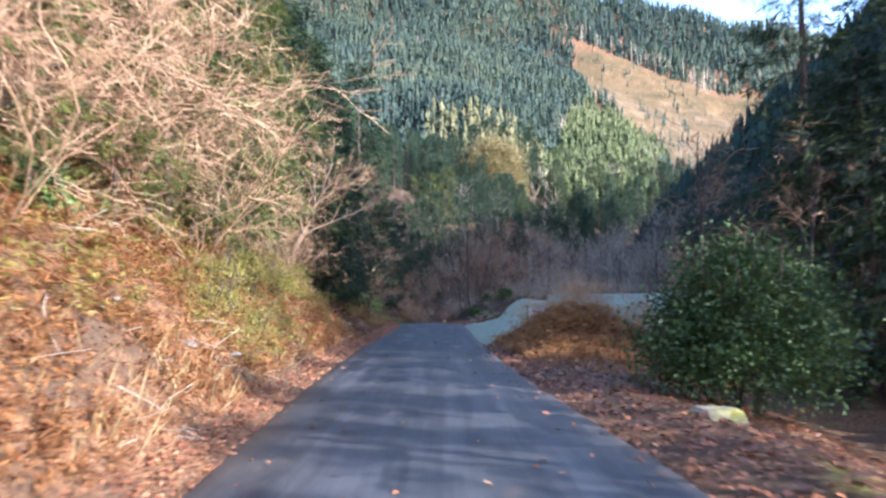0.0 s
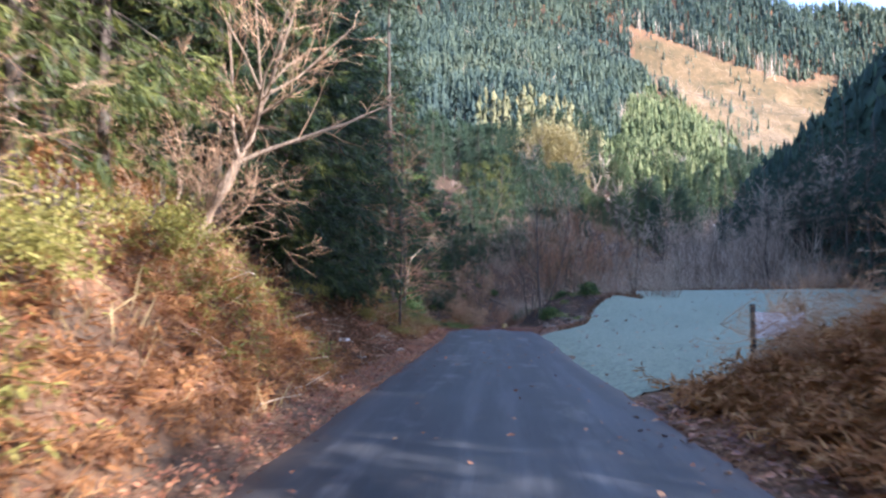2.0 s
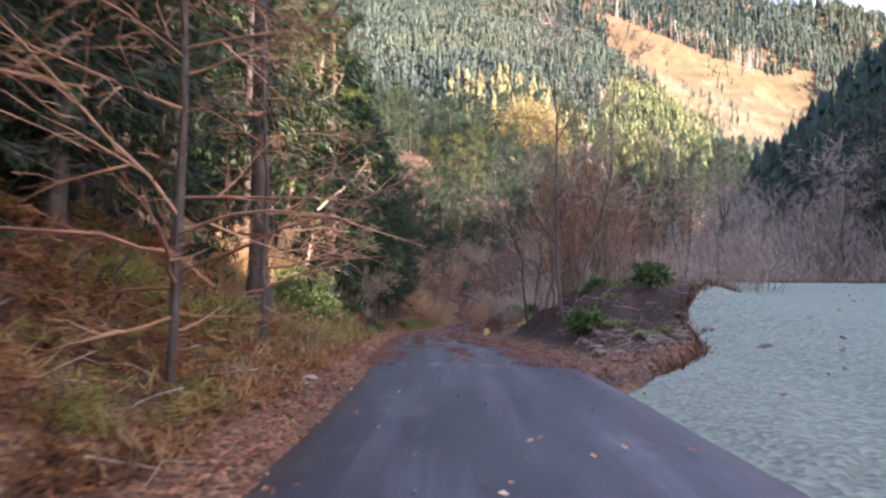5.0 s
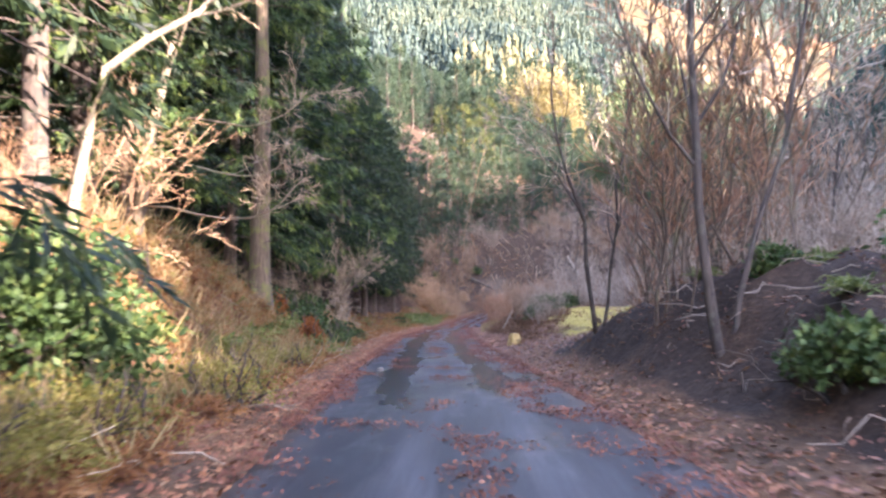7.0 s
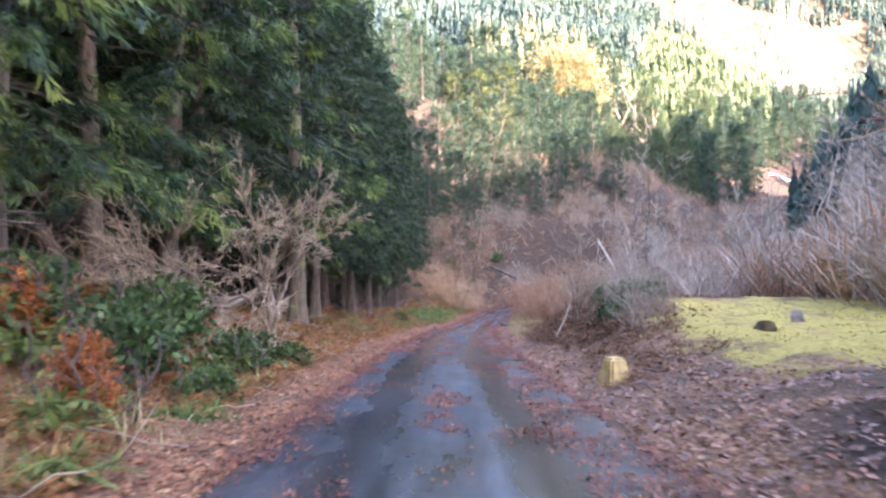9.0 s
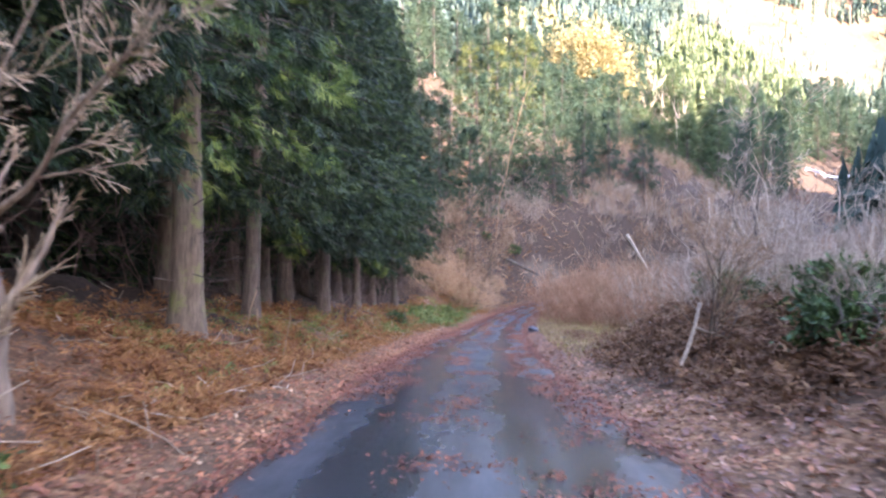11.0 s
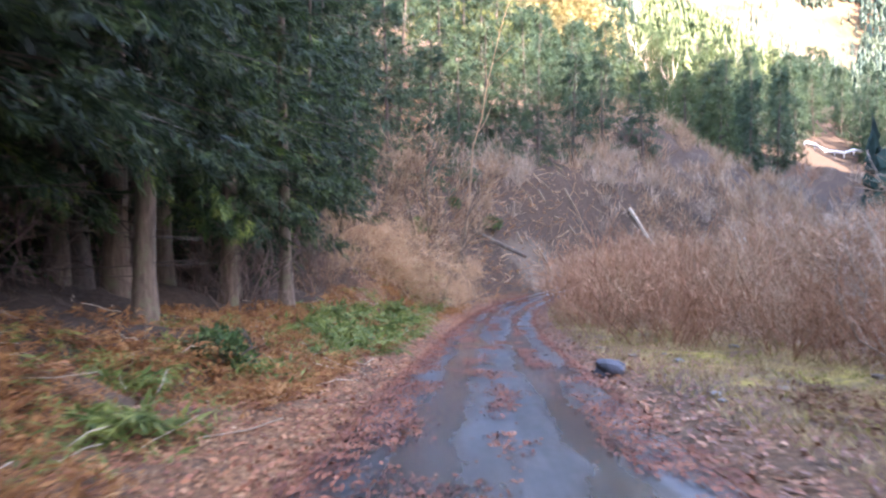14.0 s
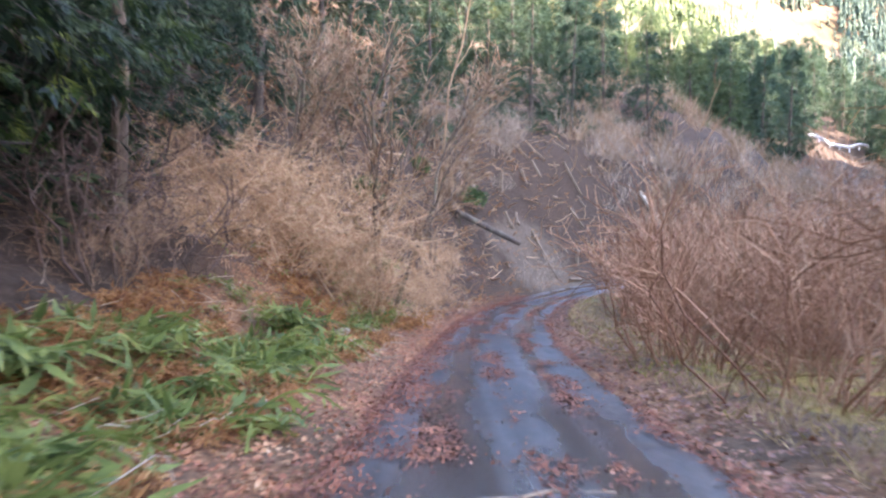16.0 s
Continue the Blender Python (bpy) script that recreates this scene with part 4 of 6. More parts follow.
    tagged(deep, group="cedars in the stand")
    spots = []
    for row, x in enumerate((-13.4, -15.6, -18.2)):
        for y in np.arange(56 + row * 1.1, 116, 2.9):
            spots.append((x + rng.normal() * 0.5 - (0.0 if y < 105 else 1.5), y + rng.normal() * 0.6))
    plant(deep, spots + [(-12.0 + rng.normal() * 0.3, y, 0.8) for y in np.arange(61.5, 104, 3.6)] + [(-11.2, 106.4), (-11.7, 109.4), (-12.6, 112.6), (-10.9, 103.4, 0.9)], rng)
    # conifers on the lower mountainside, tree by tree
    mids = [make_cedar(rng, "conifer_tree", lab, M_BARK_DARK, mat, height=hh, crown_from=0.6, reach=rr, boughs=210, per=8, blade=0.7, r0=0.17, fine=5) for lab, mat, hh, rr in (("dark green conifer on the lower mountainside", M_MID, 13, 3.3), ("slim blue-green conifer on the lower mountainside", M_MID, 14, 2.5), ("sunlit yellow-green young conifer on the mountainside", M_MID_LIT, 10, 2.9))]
    lots = [[], [], []]
    for gx in np.arange(-30, 130, 5.2):
        for gy in np.arange(140, 262, 5.2):
            x, y = gx + rng.normal() * 1.6, gy + rng.normal() * 1.6
            far = y - 129 - 0.3 * (x + math.sqrt(x * x + 900))
            if far < 23 or (x < 9 and y < 188 and rng.random() < 0.7) or y - 0.3 * x > 238 or math.atan2(x, y) > 0.62 or rng.random() < 0.08 or (y < 214 and abs(math.atan2(x + 0.9, y - 27) - 0.352) < 0.022):
                continue
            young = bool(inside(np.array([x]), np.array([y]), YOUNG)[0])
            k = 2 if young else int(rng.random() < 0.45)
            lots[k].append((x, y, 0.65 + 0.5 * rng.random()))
    for o, sp in zip(mids, lots):
        tagged(o, group="conifers on the mountainside")
        plant(o, sp, rng)
    # younger sunlit trees on the steep bank
    bank = make_cedar(rng, "young_cedar", "young cedar with yellow-green sunlit sprays on the bank", M_BARK_DARK, M_OLIVE, height=8, crown_from=0.6, reach=2.5, boughs=115, per=13, blade=0.34, r0=0.1, fine=10)
    tagged(bank, group="young cedars on the bank")
    plant(bank, [(-6.6, 12.5, 1.0), (-6.2, 16.6, 1.05), (-6.4, 20.8, 1.05), (-7.8, 7.5, 1.1), (-8.0, 17.5, 1.25), (-7.4, 3.5, 1.0), (-7.9, 23.5, 1.2), (-5.9, 9.6, 0.8), (-5.5, 13.6, 0.85), (-5.6, 17.0, 0.85), (-5.9, 21.3, 0.8), (-6.3, 6.0, 0.8), (-5.2, 10.8, 0.6), (-5.1, 15.2, 0.65), (-5.0, 7.4, 0.55), (-5.4, 18.8, 0.8), (-5.8, 26.4, 0.95), (-2.5, 150.0, 1.6), (0.5, 155.0, 1.7), (-5.5, 147.0, 1.5)], rng, tilt=3)
    green = make_cedar(rng, "young_cedar", "dense cedar darkened for shade, on the bank and unseen beside the road", M_BARK_DARK, M_CEDAR_SHADED, height=10, crown_from=0.8, reach=3.1, boughs=170, per=14, blade=0.36, r0=0.14, fine=11)
    tagged(green, group="young cedars on the bank")
    # trees past x = 8, mostly unseen, are added to shade the road
    plant(green, [(-5.3, 28.6, 0.75), (-5.2, 31.8, 0.75), (-6.0, 25.4, 0.8), (-5.9, 27.0, 1.0), (-5.7, 30.2, 1.05), (-5.7, 33.6, 0.95), (-7.6, 35.5, 1.1), (-6.5, 39.0, 0.95), (-7.4, 31.5, 1.3), (-7.6, 28.0, 1.2), (-8.2, 38.5, 1.3), (-8.0, 42.0, 1.2), (8.4, 6.6, 0.7), (8.6, 4.0, 0.85), (8.9, 1.4, 0.85), (9.0, -1.2, 0.82), (9.3, -3.8, 0.8), (9.4, -6.4, 0.8), (8.9, 9.4, 0.66), (9.4, 12.0, 1.2), (9.3, 14.4, 0.75), (9.5, 16.2, 0.7), (-4.9, 29.6, 0.6), (-5.1, 27.4, 0.62), (-5.5, 31.0, 0.7), (-6.6, 29.4, 1.0), (-6.9, 26.6, 0.95)], rng, tilt=3)
    tall = make_cedar(rng, "cedar_tree", "tall narrow dark cedar beside the road", M_BARK_DARK, M_CEDAR_SHADED, height=17, crown_from=1.2, reach=3.3, boughs=200, per=12, blade=0.4, r0=0.2, fine=8)
    tagged(tall, group="cedars along the road")
    slope = make_cedar(rng, "cedar_tree", "dark green cedar on the slope above the bend", M_BARK_DARK, M_MID, height=12, crown_from=0.6, reach=2.9, boughs=190, per=11, blade=0.5, r0=0.16, fine=6)
    tagged(slope, group="cedars on the slope")
    plant(slope, [(-9.5, 113.0), (-11.5, 117.0), (-9.0, 118.5), (-12.5, 121.5), (-7.4, 122.5, 0.9), (-9.5, 125.5), (-5.2, 126.5, 0.8), (-7.5, 130.0), (-3.0, 131.5, 0.75), (-4.5, 135.5), (0.5, 138.5, 0.9), (4.0, 143.0, 0.9), (-1.0, 143.0), (8.0, 148.5, 0.9), (3.5, 149.5), (-11.0, 109.5), (-0.8, 161.0, 1.5), (-4.0, 165.0, 1.4), (2.6, 164.0, 1.2), (12.5, 156.0, 0.9), (18.0, 160.0, 0.9), (9.0, 157.0)] + [(-16 + 24 * rng.random(), 138 + 34 * rng.random(), 0.8 + 0.4 * rng.random()) for _ in range(12)] + [(-22 + 10 * rng.random(), 112 + 26 * rng.random(), 1.0) for _ in range(16)], rng)
    # the one at y = 8.4 is unseen, added to shade the right verge
    plant(tall, [(-5.4, 44.6, 1.0), (9.2, 8.4, 0.7), (9.2, 17.4, 0.8), (10.2, 14.0, 0.8)], rng, tilt=0.8)


def bare_tree(rng, name, label, bark, twigs, trunks, radii, levels, least=0.004, group=""):
    lv = grow(rng, trunks, radii, levels)
    ob = thing(name, label, "tree", group=group)
    tagged(part_mesh("trunk", wood(lv[:1 if name == "dead_conifer" else 2], least=least).mesh("trunk", bark, True), ob), kind="stuff" if "sapling" in name else "")
    tagged(part_mesh("crown", wood(lv[1 if name == "dead_conifer" else 2:], (3, 2, 2), least=least).mesh("crown", twigs), ob), kind="stuff")
    return ob


def stems(rng, n, height, lean, r0, spread=0.2, npts=9, wob=0.08):
    P, R = [], []
    for i in range(n):
        a = rng.random() * 6.283
        b = (math.cos(a) * spread * rng.random(), math.sin(a) * spread * rng.random(), -0.3)
        hgt = height * (0.75 + 0.35 * rng.random())
        tpt = (b[0] + math.cos(a) * lean * hgt * (0.4 + rng.random()), b[1] + math.sin(a) * lean * hgt * (0.4 + rng.random()), hgt)
        p, r = stem(rng, b, tpt, r0 * (0.7 + 0.5 * rng.random()), 0.012, npts, wob)
        P.append(p)
        R.append(r)
    return np.array(P), np.array(R)


def leaning(rng, base_tops, r0, npts=9, wob=0.08):
    P, R = zip(*[stem(rng, b, t, r0 * k, 0.015, npts, wob) for b, t, k in base_tops])
    return np.array(P), np.array(R)


def crooked(lines, radii):
    """Trunks and limbs along bent lines of nine points."""
    s = np.linspace(0, 1, 9)
    return np.array(lines, float), np.array([r * (1 - 0.75 * s) for r in radii])


def build_bare_trees():
    rng = np.random.default_rng(23)
    L3 = [(9, 0.42, 42, 0.25, 0.3, 6, 0.22), (8, 0.42, 40, 0.12, 0.15, 5, 0.25), (6, 0.45, 40, 0.05, 0.1, 4, 0.25)]
    # pale leaning tree on the bank
    t = bare_tree(rng, "bare_tree", "tan leaning bare tree on the roadside bank", M_LOG, M_TWIG_TAN, *leaning(rng, [((0, 0, -0.4), (1.9, -0.5, 3.6), 1.0), ((-0.5, 0.1, -0.3), (-0.3, 0.3, 2.6), 0.35)], 0.12), [(14, 0.6, 42, 0.2, 0.3, 7, 0.18), (9, 0.45, 40, 0.1, 0.15, 5, 0.22), (6, 0.45, 40, 0.05, 0.1, 4, 0.22)])
    plant(t, [(-5.6, 23.6, 1.0, 0)], rng, tilt=0)
    # bent trunk
    t = bare_tree(rng, "bare_tree", "slender tree with a bowed reddish trunk", M_BARK, M_TWIG_TAN, *leaning(rng, [((-0.45, 0, -0.3), (0.25, 0, 5.0), 1.0)], 0.09, wob=0.14), L3)
    plant(t, [(-6.9, 22.0, 1.0, 0)], rng, tilt=0)
    # twin pale trees
    limbs = [(9, 0.45, 55, 0.1, 0.45, 7, 0.2), (7, 0.4, 40, 0.05, 0.2, 5, 0.22), (5, 0.45, 40, 0.05, 0.1, 4, 0.22)]
    t = bare_tree(rng, "bare_tree", "crooked pale mottled tree leaning over the bank", M_BIRCH, M_TWIG_BUFF, *crooked([[(0.5, -0.1, -1.2), (0.58, -0.1, 0.0), (0.66, 0.0, 0.8), (0.74, 0.0, 1.5), (0.84, 0.05, 2.15), (0.98, 0.15, 2.85), (1.3, 0.4, 3.25), (1.75, 0.7, 3.65), (2.2, 0.9, 4.3)]], [0.085]), [(4, 0.3, 50, 0.1, 0.55, 6, 0.2)] + limbs[1:])
    plant(t, [(-6.0, 48.5, 1.0, 0)], rng, tilt=0)
    t = bare_tree(rng, "bare_tree", "pale mottled tree with long bare side branches", M_BIRCH, M_TWIG_BUFF, *crooked([[(-0.25, 0, -1.0), (-0.1, 0, 0.6), (0.05, 0.0, 1.6), (0.15, 0.1, 2.6), (0.4, 0.1, 3.6), (0.6, 0.2, 4.8), (0.9, 0.4, 6.0), (1.2, 0.4, 7.4), (1.3, 0.5, 8.4)], [(0.1, 0.1, 2.4), (0.6, 0.0, 2.6), (1.1, -0.1, 2.6), (1.6, -0.2, 2.5), (2.1, -0.2, 2.4), (2.5, -0.25, 2.45), (2.9, -0.3, 2.6), (3.2, -0.35, 2.85), (3.5, -0.4, 3.1)], [(0.05, 0, 1.7), (0.6, -0.2, 1.75), (1.1, -0.3, 1.65), (1.6, -0.4, 1.5), (2.1, -0.5, 1.4), (2.5, -0.55, 1.4), (2.8, -0.6, 1.5), (3.1, -0.65, 1.7), (3.3, -0.7, 1.9)], [(0, 0, 0.9), (0.6, -0.2, 0.85), (1.2, -0.3, 0.7), (1.8, -0.4, 0.6), (2.3, -0.5, 0.6), (2.7, -0.6, 0.7), (3.0, -0.7, 0.9), (3.2, -0.8, 1.1), (3.4, -0.8, 1.3)]], [0.135, 0.028, 0.026, 0.026]), limbs)
    plant(t, [(-7.7, 54.9, 1.0, 0)], rng, tilt=0)
    # tall leafless trees on the mound by the lot
    dark = bare_tree(rng, "bare_tree", "tall dark leafless tree on the mound", M_BARK_DARK, M_TWIG_GREY, *leaning(rng, [((0, 0, -0.4), (-0.5, 0.3, 8.5), 1.0), ((0.1, 0.1, -0.3), (1.5, 0.6, 7.5), 0.6)], 0.075, wob=0.13), L3, least=0.007, group="leafless trees by the mound")
    plant(dark, [(2.1, 50.9, 1.05, 0), (9.5, 63.0, 0.9, 200), (11.5, 72.0, 0.9, 40), (5.4, 83.5, 0.8, 80)], rng, tilt=1)
    fork = bare_tree(rng, "bare_tree", "forked leafless tree beside the mossy lawn", M_BARK_DARK, M_TWIG_GREY, *leaning(rng, [((0, 0, -0.4), (-0.9, 0, 8.0), 1.0), ((0.1, 0, -0.3), (0.9, 0.3, 7.6), 0.7)], 0.07, wob=0.13), L3, least=0.007, group="leafless trees by the mound")
    plant(fork, [(1.62, 57.4, 0.9, 0), (6.0, 61.5, 0.85, 150), (12.5, 66.5, 0.9, 60), (10.5, 78.5, 0.8, 260)], rng, tilt=1)
    behind = [(13 + 22 * rng.random(), 72.5 + 34 * rng.random(), 0.85 + 0.45 * rng.random(), 360 * rng.random()) for _ in range(70)]
    behind = [b for b in behind if b[0] > 13 + 0.5 * max(b[1] - 80, 0)]
    for first, part_of in ((dark, behind[::2]), (fork, behind[1::2])):
        for x, y, k, a in part_of:
            o = copy_thing(first, Matrix.Translation(put(x, y, -0.05)) @ pose(0, 0, 0, 0, 0, a))
            o.scale = (k, k, k)
            tagged(o, "grey-brown leafless tree in the wood behind the lot", group="leafless wood")
    # young leafless saplings
    sap = bare_tree(rng, "bare_sapling", "clump of reddish leafless saplings", M_BARK, M_TWIG_PINK, *stems(rng, 6, 4.2, 0.16, 0.024, 0.5, wob=0.15), [(10, 0.36, 32, 0.3, 0.2, 5, 0.18), (8, 0.4, 36, 0.12, 0.1, 4, 0.2)], least=0.008, group="saplings on the mound")
    plant(sap, [(4.4, 57.0, 1.3), (3.6, 60.0, 1.1), (6.0, 58.0, 1.4), (5.6, 62.5, 1.2), (7.6, 60.5, 1.2), (2.8, 55.6, 1.3), (2.2, 53.0, 1.1), (3.9, 53.6, 1.3)], rng)
    # pale saplings beyond the lawn and the lot
    pale = bare_tree(rng, "bare_sapling", "pale forked leafless sapling", M_BIRCH, M_TWIG_PALE, *stems(rng, 4, 5.2, 0.2, 0.06, 0.25), [(8, 0.38, 36, 0.28, 0.25, 5, 0.2), (6, 0.4, 36, 0.1, 0.1, 4, 0.22)], least=0.008, group="pale saplings")
    plant(pale, [(8.6, 82.0, 1.0), (10.3, 68.3, 0.75), (13.5, 69.5, 0.8), (16.5, 71.0, 0.8), (20.0, 71.5, 0.9), (23.5, 72.0, 0.85), (12.0, 86.0, 1.0), (7.8, 89.5, 0.8)], rng)
    # dead reddish conifer and pole trees
    dead = bare_tree(rng, "dead_conifer", "dead conifer with bare reddish horizontal twigs", M_BARK_DARK, M_TWIG_PINK, *leaning(rng, [((0, 0, -0.4), (0.2, 0, 9.5), 1.0)], 0.062, wob=0.05), [(40, 0.24, 80, 0.0, 0.1, 6, 0.14), (8, 0.42, 42, -0.02, 0.15, 4, 0.2), (4, 0.4, 40, -0.05, 0.1, 3, 0.2)])
    plant(dead, [(-4.0, 37.0, 0.9, 0), (-5.0, 33.0, 0.8, 50), (-4.4, 41.6, 0.9, 90)], rng, tilt=1)
    # leafless tree by the gravel lot, hung with dry vines
    vine = bare_tree(rng, "bare_tree", "leafless tree hung with brown vines near the lot", M_BARK_DARK, M_TWIG_TAN, *leaning(rng, [((0, 0, -0.4), (-0.1, 0.2, 5.6), 1.0), ((0.2, 0, -0.3), (1.0, 0.4, 3.6), 0.7), ((-0.1, 0, -0.3), (-0.8, -0.2, 3.0), 0.5)], 0.09), [(12, 0.42, 50, 0.1, 0.3, 6, 0.3), (9, 0.5, 45, -0.1, 0.1, 5, 0.35), (5, 0.5, 45, -0.2, 0.1, 4, 0.3)])
    plant(vine, [(6.2, 15.8, 1.0, 0), (7.8, 14.2, 0.9, 140)], rng, tilt=1)
    # low fan-shaped tree with bleached twigs
    arms = [[(0, 0, -0.4), (0.02, 0, 0.1), (0.0, -0.05, 0.5), (0.05, -0.05, 0.9), (0.02, -0.1, 1.2), (0.0, -0.12, 1.45), (-0.02, -0.15, 1.65), (-0.02, -0.18, 1.85), (0.0, -0.2, 2.0)]]
    width = [0.17]
    for dx, dy, dz, r in ((-1.5, -5.5, 0.2, 0.055), (-0.6, -5.8, 0.7, 0.05), (0.4, -6.0, 1.0, 0.05), (-2.2, -4.0, 0.6, 0.05), (1.0, -4.5, 1.4, 0.05), (1.9, -3.0, 1.9, 0.055), (0.6, -3.4, 1.9, 0.05), (-1.8, -3.0, 1.0, 0.045), (2.2, -1.2, 1.5, 0.045), (-2.8, -1.6, 0.4, 0.04)):
        q = np.linspace(0, 1, 9)
        arms.append([(dx * u + rng.normal() * 0.06, -0.15 + dy * u + rng.normal() * 0.06, 1.6 - 0.55 * math.sin(u * 3.0) * (1 if dz < 1.5 else -0.3) + dz * u ** 1.4 + rng.normal() * 0.05) for u in q])
        width.append(r * 0.75)
    fan = bare_tree(rng, "bare_shrub_tree", "low fan-shaped tree with bleached arching bare branches", M_LOG, M_TWIG_BUFF, *crooked(arms, width), [(11, 0.42, 26, -0.02, 0.2, 6, 0.09), (9, 0.45, 28, -0.05, 0.15, 5, 0.12), (6, 0.4, 34, -0.05, 0.1, 4, 0.15)])
    plant(fan, [(-6.5, 68.4, 0.95, 0)], rng, tilt=0)
    # dead tree on the steep slope ahead
    dt = bare_tree(rng, "dead_tree", "dead grey tree with many bare branches on the slope", M_BARK, M_TWIG_TAN, *leaning(rng, [((0, 0, -0.4), (0.4, -0.8, 4.6), 1.0), ((-0.2, 0, -0.3), (-1.2, -0.5, 4.0), 0.7), ((0.2, 0, -0.3), (1.5, -0.4, 3.6), 0.6)], 0.08), [(12, 0.5, 42, 0.25, 0.2, 6, 0.2), (10, 0.45, 40, 0.12, 0.1, 5, 0.22), (6, 0.45, 40, 0.05, 0.1, 4, 0.22)], least=0.006)
    plant(dt, [(0.72, 73.4, 0.42, 30), (-4.5, 116.0, 1.75, 0), (-7.2, 114.2, 1.2, 70), (-3.0, 122.0, 0.8, 200), (-1.6, 128.5, 0.7, 300)], rng, tilt=1)
    snag = bare_tree(rng, "dead_tree", "thin pale dead tree on the slope", M_TWIG_TAN, M_TWIG_TAN, *leaning(rng, [((0, 0, -0.4), (3.6, 1.4, 16.0), 1.0)], 0.07, wob=0.22), [(9, 0.2, 45, 0.2, 0.4, 4, 0.2), (4, 0.4, 40, 0.1, 0.1, 3, 0.2)])
    plant(snag, [(-2.8, 127.0, 1.0, 0)], rng, tilt=1)


def shrub(rng, name, label, mat, n, height, lean, r0, levels, spread=0.5, wob=0.2):
    lv = grow(rng, *stems(rng, n, height, lean, r0, spread, 7, wob), levels)
    ob = thing(name, label, "shrub")
    tagged(part_mesh("stem_clump", wood(lv[:1], (4,), least=0.004).mesh("stem_clump", mat), ob), kind="stuff")
    tagged(part_mesh("twig_crown", wood(lv[1:], (2, 2, 2), least=0.0036).mesh("twig_crown", mat), ob), kind="stuff")
    return ob


def build_shrubs():
    rng = np.random.default_rng(31)
    lv = [(7, 0.5, 42, 0.1, 0.15, 6, 0.28), (6, 0.45, 42, 0.0, 0.1, 4, 0.28)]
    lv3 = lv + [(3, 0.45, 42, 0.0, 0.1, 3, 0.25)]
    lv4 = [(9, 0.6, 48, 0.05, 0.15, 7, 0.3), (8, 0.5, 44, -0.02, 0.1, 5, 0.28), (3, 0.45, 42, 0.0, 0.1, 3, 0.25)]
    # tan twiggy shrubs arching off the sunlit bank
    a = shrub(rng, "bare_shrub", "arching tan leafless shrub on the sunny bank", M_TWIG_TAN, 10, 3.4, 0.55, 0.015, lv4, 0.6)
    b = shrub(rng, "bare_shrub", "dense tan leafless shrub on the sunny bank", M_TWIG_TAN, 12, 2.6, 0.6, 0.012, lv4, 0.8)
    for o in (a, b):
        tagged(o, group="shrubs on the sunny bank")
    plant(a, [(-5.6, 8.2, 1.15), (-5.9, 11.2, 1.1), (-5.4, 5.2, 1.1), (-6.8, 9.4, 1.3), (-5.3, 2.2, 1.0), (-6.2, 14.6, 0.9)], rng)
    plant(b, [(-4.6, 7.0, 0.8), (-4.9, 12.2, 0.9), (-5.2, 22.2, 0.6), (-4.7, 16.0, 0.5), (-6.8, 50.6, 0.65), (-8.2, 106.2, 0.5)], rng)
    # orange-brown vine thicket at the foot of the slope
    v = shrub(rng, "vine_thicket", "tangle of dry orange-brown vines at the slope's foot", M_TWIG_VINE, 26, 2.2, 0.5, 0.018, [(8, 0.55, 60, -0.15, 0.1, 7, 0.45), (7, 0.5, 55, -0.25, 0.1, 5, 0.4), (3, 0.5, 45, -0.2, 0.1, 4, 0.3)], 1.1, 0.3)
    tagged(v, group="vine thickets")
    plant(v, [(-6.6, 112.2, 1.15), (-5.2, 113.6, 0.9), (-7.8, 110.6, 1.0), (-3.4, 118.5, 0.55), (-2.6, 123.5, 0.5), (3.8, 18.4, 0.42), (5.2, 17.4, 0.5), (4.4, 20.2, 0.4), (3.0, 20.0, 0.34)], rng)
    # red-brown thicket right of the road
    c = shrub(rng, "thicket_shrub", "dense reddish leafless thicket shrub by the road", M_TWIG_PINK, 22, 2.6, 0.3, 0.018, lv, 0.9)
    d = shrub(rng, "thicket_shrub", "arching reddish leafless thicket shrub by the road", M_TWIG_PINK, 18, 3.0, 0.42, 0.02, lv, 0.8)
    for o in (c, d):
        tagged(o, group="roadside thicket")
    spots = []
    for y in np.arange(91, 134, 1.8):
        x0 = float(road_x(y) + road_w(y)) + np.interp(y, [91, 95, 100, 106, 112, 118, 126, 134], [4.6, 3.1, 2.1, 2.2, 2.6, 3.5, 4.6, 5.6])
        for j, dx in enumerate((0, 1.6, 3.4, 5.4, 7.8)):
            spots.append((x0 + dx + rng.normal() * 0.3, y + rng.normal() * 0.4, (0.5 if j == 0 else 0.62) + 0.6 * rng.random() ** 1.5))
    rng.shuffle(spots)
    e = shrub(rng, "thicket_shrub", "tan leafless thicket shrub with arching stems", M_TWIG_TAN, 13, 2.8, 0.55, 0.018, lv, 0.7)
    tagged(e, group="roadside thicket")
    plant(c, spots[::3], rng)
    plant(d, spots[1::3], rng)
    plant(e, spots[2::3], rng)
    # twig colour is kept dark to paint the shade between the trunks
    u = shrub(rng, "understory_shrub", "leafless understory shrub between the trunks, darkened for shade", M_TWIG_DARK, 9, 1.9, 0.6, 0.02, [(6, 0.55, 55, 0.0, 0.15, 6, 0.3), (5, 0.45, 45, 0.0, 0.1, 4, 0.28)], 0.6)
    tagged(u, group="understory shrubs")
